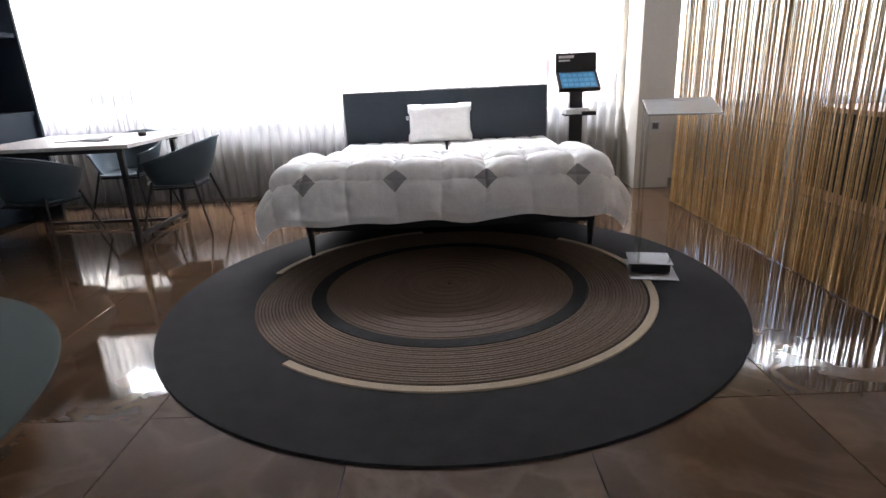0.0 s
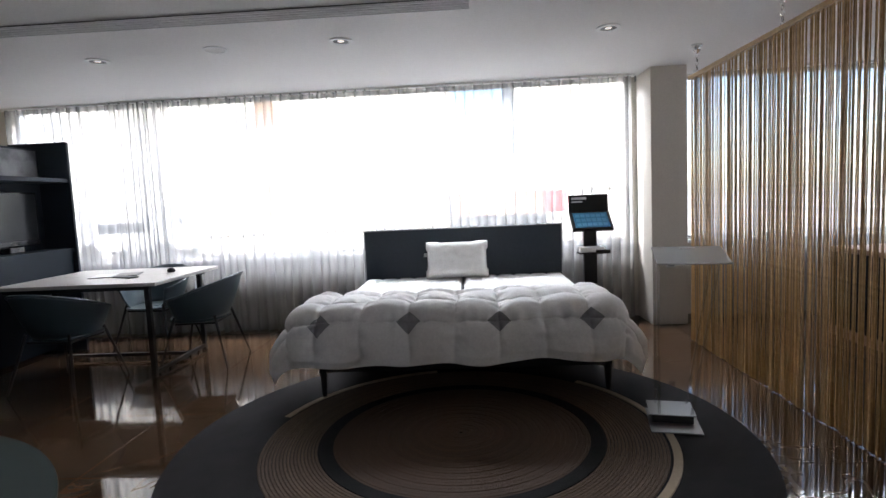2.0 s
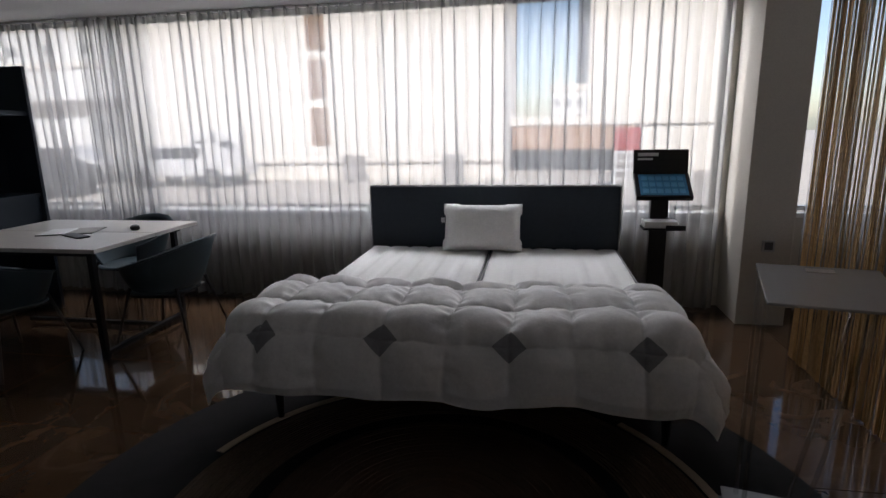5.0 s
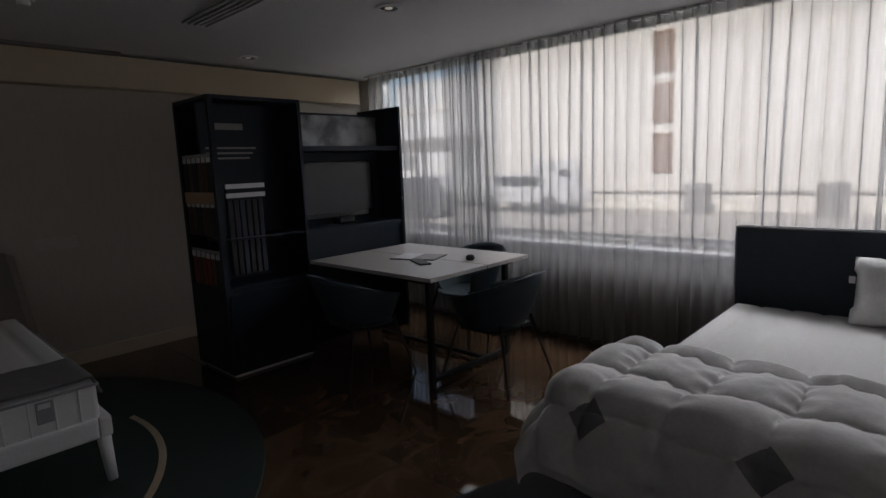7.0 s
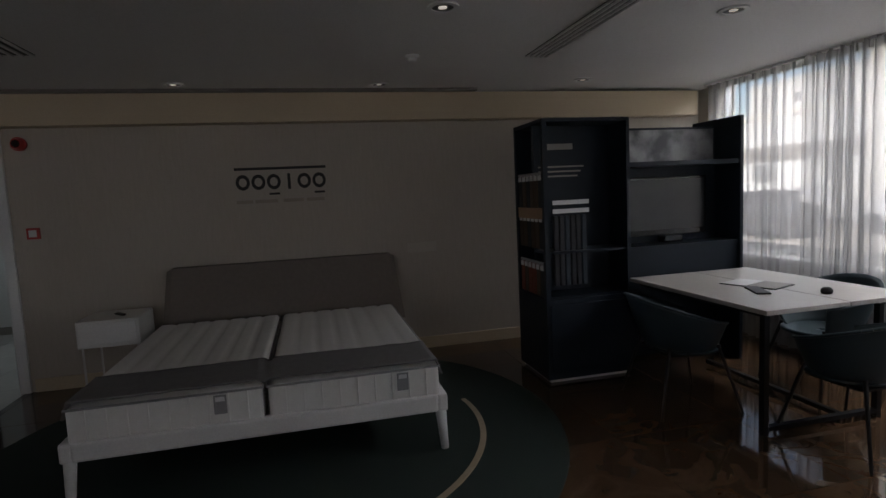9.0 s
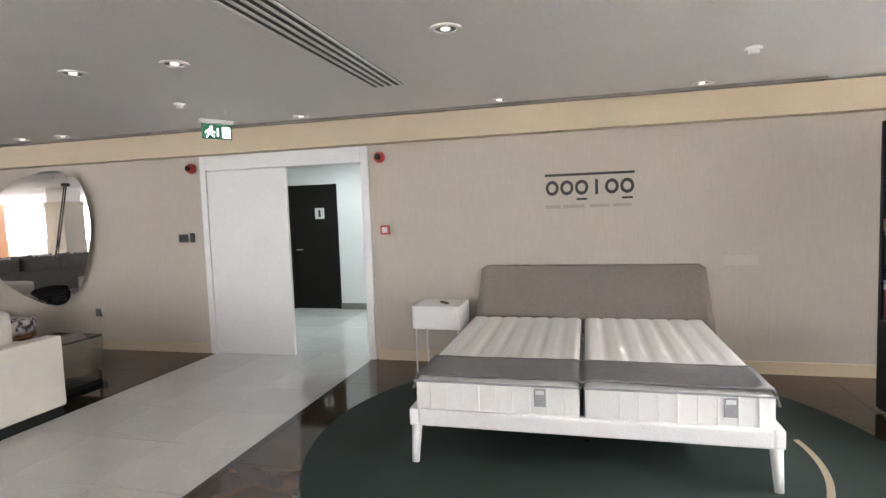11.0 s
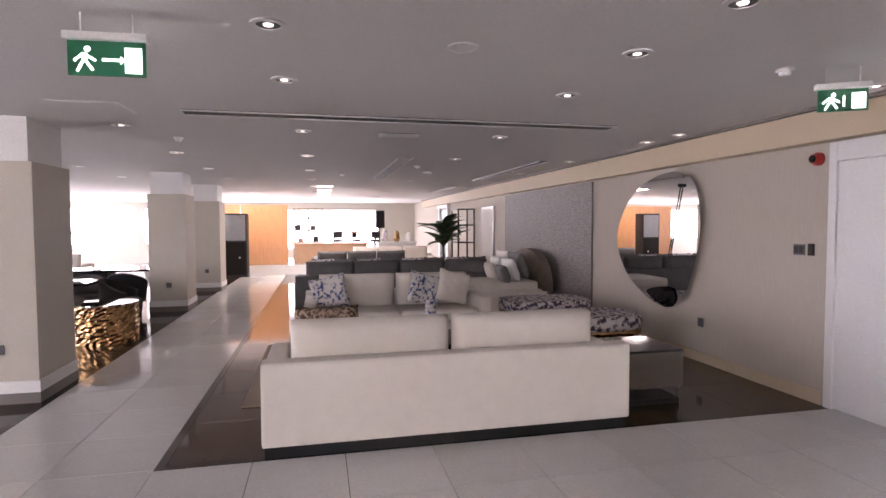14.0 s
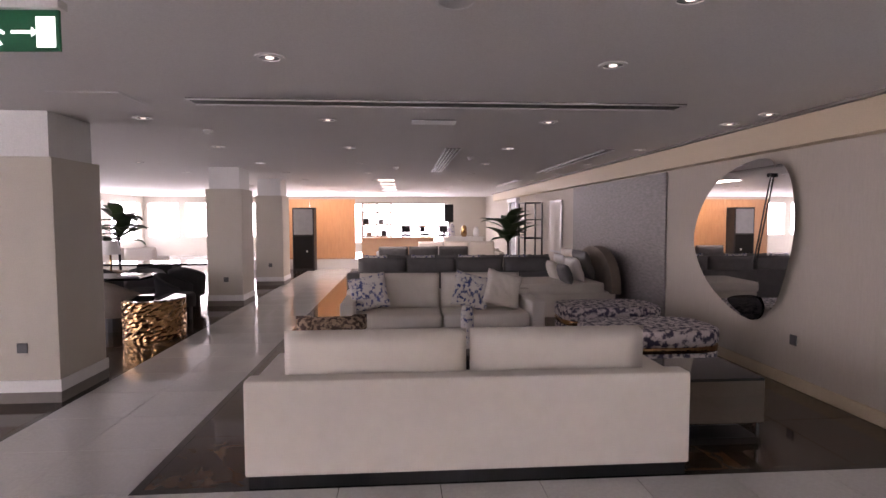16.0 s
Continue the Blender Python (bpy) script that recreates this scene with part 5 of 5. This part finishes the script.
# dining group beside the first columns
gold = thing("drum_table", "round hammered gold drum table with a mirror top", "side table", at=(4.02, -5.70, 0))
rnd = random.Random(12)
dents = [[0.405 + rnd.uniform(-0.012, 0.012) for j in range(56)] for k in range(19)]
part("drum", sheet(lambda u, v: ((dents[round(v * 18)][round(u * 56) % 56]) * math.cos(2 * math.pi * u + 0.05 * math.sin(7 * v)), dents[round(v * 18)][round(u * 56) % 56] * math.sin(2 * math.pi * u + 0.05 * math.sin(7 * v)), 0.535 * v), 56, 18), GOLD, gold)
part("top", turned([(0.41, 0.53), (0.41, 0.55)], 48), MIRROR, gold)


def tub(x, y, rz, mat, label):
    c = thing("tub_chair", label, "chair", "lounge chairs", (x, y, 0), rz)

    def fn(u, v):
        a = (u - 0.5) * radians(230)
        return ((0.30 + 0.03 * v) * math.sin(a), -(0.30 + 0.05 * v) * math.cos(a), 0.22 + 0.55 * v * (0.72 + 0.28 * math.cos(a)))
    part("backrest", sheet(fn, 28, 8, 0.06), mat, c, smooth=True)
    part("seat", turned([(0.27, 0.22), (0.28, 0.26), (0.28, 0.40), (0.25, 0.44)], 28), mat, c)
    part("base", turned([(0.22, 0.0), (0.22, 0.22)], 20), BLACK_METAL, c)


tub(4.35, -4.3, 250, GREY_FABRIC, "taupe tub chair by the dining table")
tub(4.75, -6.15, 150, GREY_FABRIC, "taupe tub chair by the dining table")
tub(5.9, -6.9, 20, SOFA_GREY, "dark tub chair by the dining table")
tub(5.0, -7.6, 10, SOFA_GREY, "dark tub chair by the dining table")
dt = thing("dining_table", "dark gloss dining table with white place settings", "table")
part("tabletop", box(4.5, 6.6, -7.1, -6.3, 0.72, 0.76, 0.006), BLACK_GLASS, dt)
part("pedestal", box(5.2, 5.9, -6.9, -6.5, 0.0, 0.72, 0.01), DARK_WOOD, dt)
for k in range(3):
    single("plate", turned([(0.10, 0.0), (0.15, 0.012), (0.155, 0.02)], 24), PAPER, "white plate on the dark dining table", "plate", "plates", at=(4.75 + k * 0.7, -6.5, 0.76))
for x, y, rz in ((4.55, -8.3, 180), (5.3, -8.35, 190), (6.1, -8.4, 170), (4.2, -6.95, 90)):
    tub(x, y, rz, SAMPLE_GREY, "charcoal upholstered dining chair by the dark table")
dt = thing("dining_table", "second dark gloss dining table behind the first", "table")
part("tabletop", box(4.3, 6.8, -9.9, -9.0, 0.72, 0.76, 0.006), BLACK_GLASS, dt)
part("pedestal", box(5.2, 5.9, -9.7, -9.2, 0.0, 0.72, 0.01), DARK_WOOD, dt)
# pale lounge pieces near the east windows
for k, (x, y) in enumerate(((7.2, -8.5), (8.6, -11.5), (6.6, -12.5), (9.0, -6.5))):
    sofa("pale beige sofa near the bright windows", x, x + 2.0, y, y + 0.95, SOFA, -1 if k % 2 else 1, "pale sofas")
for k, (x, y) in enumerate(((6.6, -9.6), (8.0, -9.9))):
    l = thing("table_lamp", "white table lamp on a round wooden table", "lamp", "table lamps", (x, y, 0))
    part("table", turned([(0.2, 0), (0.05, 0.04), (0.04, 0.5), (0.3, 0.53), (0.3, 0.56)], 24), TAN, l)
    part("stem", rod((0, 0, 0.56), (0, 0, 0.95), 0.02), GOLD, l)
    part("shade", turned([(0.2, 0.92), (0.14, 1.2)], 24), PAPER, l)


def plant(x, y, h, label, seed):
    p = thing("potted_plant", label, "plant", "potted plants", (x, y, 0))
    rnd = random.Random(seed)
    part("pot", turned([(0.16, 0), (0.22, 0.05), (0.24, 0.42), (0.22, 0.44)], 24), BLACK_METAL, p)
    part("stem", rod((0, 0, 0.42), (0.03, 0.02, h * 0.66), 0.03, 0.02), DARK_WOOD, p)
    for k in range(26):
        a, el, ln = k * 2.4 + rnd.random(), rnd.uniform(0.2, 1.3), rnd.uniform(0.5, 0.9)

        def fn(u, v):
            s = ln * u
            w = 0.15 * math.sin(math.pi * min(1, u * 0.97 + 0.03)) ** 0.7 * (2 * v - 1)
            r = s * math.cos(el - 0.9 * u)
            z = h * 0.45 + h * 0.009 * k + s * math.sin(el) - 0.35 * u * u * ln + abs(w) * 0.25
            return (r * math.cos(a) - w * math.sin(a), r * math.sin(a) + w * math.cos(a), z)
        part("leaf", sheet(fn, 10, 4), LEAF, p, smooth=True)


plant(-2.15, -11.2, 2.3, "tall dark green broad-leaved plant in a black pot", 5)
plant(6.9, -10.6, 2.5, "tall green broad-leaved plant near the windows", 9)

# far end: platform, orange panels, cabinets
structure("platform", box(-3.3, 6.4, SY, -15.8, 0.001, 0.32, 0.006), WHITE_TILE, "raised white stone platform")
op = thing("wood_partition", "tall orange-lit wooden partition at the end of the hall", "partition")
part("panel", box(2.1, 3.6, -16.5, -16.4, 0.32, 2.3, 0.004), ORANGE_WOOD, op)
part("panel", box(3.62, 5.2, -16.5, -16.4, 0.32, 2.3, 0.004), ORANGE_WOOD, op)
bc = thing("dark_cabinet", "tall black cabinet with a glass door beside the wooden partition", "cabinet")
part("body", box(3.28, 3.95, -15.7, -15.2, 0.0, 2.0, 0.006), INK, bc)
part("glass_door", box(3.32, 3.91, -15.19, -15.18, 1.15, 1.95, 0.003), PALE_PANE, bc, "pale glass upper door")
part("lower_door", box(3.32, 3.91, -15.19, -15.18, 0.08, 1.10, 0.003), DARK_WOOD, bc)
part("knob", turned([(0.02, -0.03), (0.03, 0.0), (0.02, 0.03)], 12), PAPER, bc).location = (3.5, -15.165, 0.62)
ob = thing("reception_counter", "long low wooden counter on the platform", "counter")
part("body", box(-0.6, 1.9, -17.4, -16.8, 0.32, 0.95, 0.01), TAN, ob)
part("top", box(-0.65, 1.95, -17.45, -16.75, 0.95, 0.99, 0.004), ORANGE_WOOD, ob)
sp = thing("loudspeaker", "black loudspeaker box on the far wall", "speaker")
part("body", box(-1.5, -1.15, -19.6, -19.2, 1.5, 2.2, 0.01), BLACK_METAL, sp)
part("stand", rod((-1.32, -19.4, 0.32), (-1.32, -19.4, 1.5), 0.02), BLACK_METAL, sp)
sofa("long cream sofa on the far side of the lounge", -2.6, 0.2, -15.2, -14.2, SOFA, 1, "pale sofas", 3)
bs = thing("open_shelf", "black open shelf behind the plant", "shelf")
for z in (0.1, 0.6, 1.1, 1.6, 2.05):
    part("board", box(-3.25, -2.75, -12.9, -12.1, z, z + 0.03), BLACK_METAL, bs)
for x in (-3.25, -2.79):
    for y in (-12.9, -12.14):
        part("post", box(x, x + 0.04, y, y + 0.04, 0, 2.08), BLACK_METAL, bs)

wc = thing("white_console", "long white console with vases at the end of the hall", "console")
part("body", box(-2.2, -0.9, -16.4, -15.95, 0.32, 1.0, 0.01), WHITE_LACQ, wc)
part("top", box(-2.25, -0.85, -16.45, -15.9, 1.0, 1.03, 0.004), WHITE_LACQ, wc)
for k in range(3):
    single("vase", turned([(0.07, 0.0), (0.11, 0.08), (0.09, 0.25 + 0.06 * k), (0.04, 0.33 + 0.06 * k)], 18), (PAPER, GOLD, FLORAL)[k], "tall vase on the white console", "vase", "vases on the console", True, at=(-2.0 + 0.42 * k, -16.2, 1.03))
shv = thing("open_shelf", "tall beige open shelf with boxes on the platform", "shelf")
for z in (0.5, 0.95, 1.4, 1.85, 2.2):
    part("board", box(0.9, 2.0, -18.6, -18.25, z, z + 0.05), SAND_FABRIC, shv)
for x in (0.9, 1.43, 1.97):
    part("upright", box(x, x + 0.05, -18.6, -18.25, 0.32, 2.25), SAND_FABRIC, shv)
for k in range(6):
    single("storage_box", box(-0.10, 0.10, -0.1, 0.1, 0, 0.16 + 0.03 * (k % 3), 0.004), (TAN, GREY_THROW, INK)[k % 3], "small box on the open shelf", "box", "boxes on the shelf", at=(1.1 + 0.5 * (k % 2) + 0.05 * k, -18.42, (0.53, 0.98, 1.43)[k // 2]))
for x, y, rz in ((0.35, -18.4, 20), (-0.35, -18.9, 60), (-1.0, -18.2, -30)):
    bsn = thing("bar_stool", "dark bar stool in front of the end window", "stool", "bar stools", (x, y, 0.32), rz)
    part("seat", turned([(0.17, 0.66), (0.19, 0.68), (0.19, 0.72), (0.16, 0.74)], 20), INK, bsn)
    part("backrest", sheet(lambda u, v: (0.19 * math.sin((u - 0.5) * 2.4), -0.19 * math.cos((u - 0.5) * 2.4), 0.80 + 0.26 * v), 14, 4, 0.02), INK, bsn, smooth=True)
    for a in range(4):
        c4, s4 = math.cos(0.785 + a * 1.571), math.sin(0.785 + a * 1.571)
        part("leg", rod((0.22 * c4, 0.22 * s4, 0.0), (0.14 * c4, 0.14 * s4, 0.67), 0.012, n=8), BLACK_METAL, bsn)
    part("back_post", rod((0, -0.18, 0.70), (0, -0.20, 0.86), 0.012, n=8), BLACK_METAL, bsn)
hl = thing("high_table", "pale high table with dark legs in front of the end window", "table", at=(-0.3, -19.3, 0.32))
part("tabletop", box(-0.9, 0.9, -0.3, 0.3, 0.98, 1.03, 0.006), TAN, hl)
for x in (-0.82, 0.82):
    for y in (-0.24, 0.24):
        part("leg", box(x - 0.025, x + 0.025, y - 0.025, y + 0.025, 0.0, 0.98), BLACK_METAL, hl)
tub(-0.3, -14.0, 200, QUILT, "white tub chair in the far lounge")
tub(0.9, -13.2, 150, QUILT, "white tub chair in the far lounge")

# ---- street outside the north window ----
structure("ground", box(-80, 80, NY + 0.4, 140, -0.45, -0.25), PAVING, "pale sunlit paving")
structure("road", box(-80, 80, 12.4, 16.2, -0.249, -0.235), ASPHALT, "grey asphalt road")


def building(label, x0, x1, y0, y1, z1, mat, cols, rows, zw, step_z, ww, hw):
    b = thing("building", label, "building", "buildings across the street")
    part("wall", box(x0, x1, y0, y1, -0.3, z1), mat, b)
    part("roof", box(x0 - 0.15, x1 + 0.15, y0 - 0.15, y1, z1, z1 + 0.35), FACADE, b)
    for i in range(cols):
        for j in range(rows):
            x = x0 + (i + 0.5) * (x1 - x0) / cols
            z = zw + j * step_z
            w = part("window", box(x - ww / 2 - 0.08, x + ww / 2 + 0.08, y0 - 0.06, y0 + 0.02, z - 0.08, z + hw + 0.08), WHITE_PAINT, b)
            part("pane", box(x - ww / 2, x + ww / 2, y0 - 0.08, y0 - 0.055, z, z + hw), PALE_PANE, w)
    return b


big = building("plain cream rendered building across the street", -13.5, 1.35, 23.0, 34.0, 12.0, FACADE, 1, 1, 9.0, 3.4, 0.7, 1.2)
for z in (1.05, 2.75, 4.45):
    g = part("window_screen", box(-5.85, -5.15, 22.93, 22.999, z, z + 1.35, 0.01), TAN, big, "brown lattice window screen")
    for k in range(9):
        part("lattice_bar", box(-5.82, -5.18, 22.915, 22.93, z + 0.08 + k * 0.145, z + 0.12 + k * 0.145), SAMPLE_BROWN, g)
part("ledge", box(-13.5, 1.35, 22.90, 22.999, 0.36, 0.42), PAVING, big)
for k in range(7):
    part("render_joint", box(-13.5, 1.35, 22.985, 22.999, 1.6 + k * 1.3, 1.615 + k * 1.3), PAVING, big)
low = building("low pale building with an orange band", 1.45, 11.0, 27.0, 38.0, 1.62, FACADE, 1, 1, 0.2, 3, 0.5, 0.5)
part("orange_band", box(1.45, 6.4, 26.9, 26.999, 0.62, 1.55), TAN, low)
part("shopfront", box(1.45, 6.4, 26.92, 26.999, -0.25, 0.58), GLASS_DARK, low)
building("tall cream building beyond the low shops", 5.5, 16.0, 39.0, 50.0, 14.0, FACADE, 1, 1, 9.4, 3.1, 0.8, 1.2)
building("white apartment block in the distance", 3.3, 5.25, 37.0, 38.5, 3.6, WHITE_PAINT, 3, 2, 1.75, 0.9, 0.32, 0.5)
gb = building("pale hazy building behind parked cars", -44.0, -15.5, 34.0, 46.0, 5.6, WHITE_PAINT, 5, 1, 1.4, 2.4, 1.6, 1.1)
part("dark_band", box(-44.0, -15.5, 33.9, 33.999, 2.7, 3.7), FACADE_DARK, gb)
building("white tower block on the skyline", -70.0, -36.0, 70.0, 80.0, 15.0, WHITE_PAINT, 6, 4, 3.0, 3.0, 1.6, 1.2)
sg = thing("street_sign", "red and white shop sign board on the pavement", "sign", at=(5.05, 19.9, -0.25))
part("board", box(-0.36, 0.36, -0.05, 0.05, 0.0, 1.75, 0.01), PAPER, sg)
part("red_field", box(-0.36, 0.36, -0.06, -0.051, 1.1, 1.75), RED, sg)
for k in range(8):
    part("text_bar", box(-0.29 + 0.31 * (k % 2), -0.04 + 0.31 * (k % 2), -0.058, -0.051, 0.06 + 0.26 * (k // 2), 0.24 + 0.26 * (k // 2)), GREY_INK, sg)


def car(at, rz, paint, label):
    c = thing("car", label, "car", "parked cars", at, rz)
    bm = bmesh.new()
    sec = [(-2.1, 0.35), (-2.1, 0.85), (-1.5, 0.95), (-0.9, 1.42), (0.6, 1.45), (1.2, 0.98), (2.0, 0.85), (2.1, 0.6), (2.1, 0.35)]
    a = [bm.verts.new((x, -0.85, z)) for x, z in sec]
    b = [bm.verts.new((x, 0.85, z)) for x, z in sec]
    bm.faces.new(a)
    bm.faces.new(b[::-1])
    for i in range(len(a)):
        bm.faces.new((a[i], a[(i + 1) % len(a)], b[(i + 1) % len(a)], b[i]))
    bmesh.ops.bevel(bm, geom=bm.edges[:], offset=0.06, segments=2, affect="EDGES")
    part("body", bm, paint, c)
    part("side_window", box(-1.0, 0.85, -0.865, -0.84, 0.98, 1.34, 0.02), GLASS_DARK, c)
    for x in (-1.35, 1.3):
        for y in (-0.80, 0.80):
            w = part("wheel", rod((x, y - 0.1, 0.33), (x, y + 0.1, 0.33), 0.33, n=24), INK, c)
            part("rim", rod((x, y - 0.11, 0.33), (x, y + 0.11, 0.33), 0.19, n=16), STEEL, w)


car((-9.6, 21.0, -0.25), 0, CAR_WHITE, "white parked car seen through the curtain")
car((-15.5, 22.0, -0.25), 5, CAR_WHITE, "white parked car further along the street")
car((-13.2, 17.9, -0.25), -3, GREY_PLASTIC, "dark grey parked car along the kerb")
pb = thing("utility_box", "grey street utility box on the pavement", "utility box", "street utility boxes", at=(-0.38, 22.0, -0.25))
part("body", box(-0.35, 0.35, -0.25, 0.25, 0.0, 0.95, 0.02), GREY_INK, pb)
part("door", box(-0.31, 0.31, -0.265, -0.25, 0.05, 0.88, 0.006), GREY_INK, pb)
copy_thing(pb, pose(-3.95, 22.0, -0.25))
pb = thing("air_conditioner", "tall white air conditioning units standing on the pavement", "air conditioner", at=(-10.6, 22.9, -0.25))
for k in range(2):
    part("unit", box(k * 1.1, k * 1.1 + 0.95, -0.45, 0.05, 0.0, 1.9, 0.02), CAR_WHITE, pb)
    part("fan_grille", rod((k * 1.1 + 0.45, -0.46, 1.25), (k * 1.1 + 0.45, -0.45, 1.25), 0.28, n=20), GREY_PLASTIC, pb)

# ---- floor stones, laid piece by piece ----
floor_brown = tagged(new("floor_marble"), "polished brown marble floor tiles", "floor", kind="structure")
floor_white = tagged(new("floor_path"), "polished white marble path with fine grey joints", "floor", kind="structure")


def lay(parent, name, mat, x0, x1, y0, y1, nx, ny, gap=0.005):
    w, l = (x1 - x0) / nx, (y1 - y0) / ny
    me = plain_mesh(name, box(-w / 2 + gap / 2, w / 2 - gap / 2, -l / 2 + gap / 2, l / 2 - gap / 2, -0.0138, 0.0, 0.0008), mat)
    for i in range(nx):
        for j in range(ny):
            piece(name, me, parent, (x0 + (i + 0.5) * w, y0 + (j + 0.5) * l, 0))


def strip(x0, x1, y0, y1):
    part("border_strip", box(x0, x1, y0, y1, -0.0138, 0.0003), DARK_STONE, floor_brown, "dark stone border strip")


lay(floor_brown, "tile", BROWN, WX, 4.25, 1.06, NY + 0.12, 9, 8)
lay(floor_brown, "tile", BROWN, 4.25, EX, 1.06, NY + 0.12, 5, 5)
lay(floor_white, "tile", WHITE_TILE, WX - 0.2, 2.14, -1.0, 1.0, 9, 3)
lay(floor_white, "tile", WHITE_TILE, 2.14, 3.50, -15.8, 1.0, 2, 25)
lay(floor_white, "tile", WHITE_TILE, 3.50, EX, -1.0, 1.0, 9, 2)
lay(floor_white, "tile", WHITE_TILE, WX - 4.2, WX - 0.2, -2.3, 1.2, 6, 5)
lay(floor_brown, "tile", BROWN, WX, 2.08, -15.8, -1.06, 7, 18)
lay(floor_brown, "tile", BROWN, 3.56, EX, -15.8, -1.06, 6, 10)
lay(floor_white, "tile", WHITE_TILE, WX, EX, SY - 3, -15.8, 10, 5)
strip(WX, EX, 1.0, 1.06)
strip(WX, 2.08, -1.06, -1.0)
strip(3.56, EX, -1.06, -1.0)
strip(2.08, 2.14, -15.8, -1.0)
strip(3.50, 3.56, -15.8, -1.0)
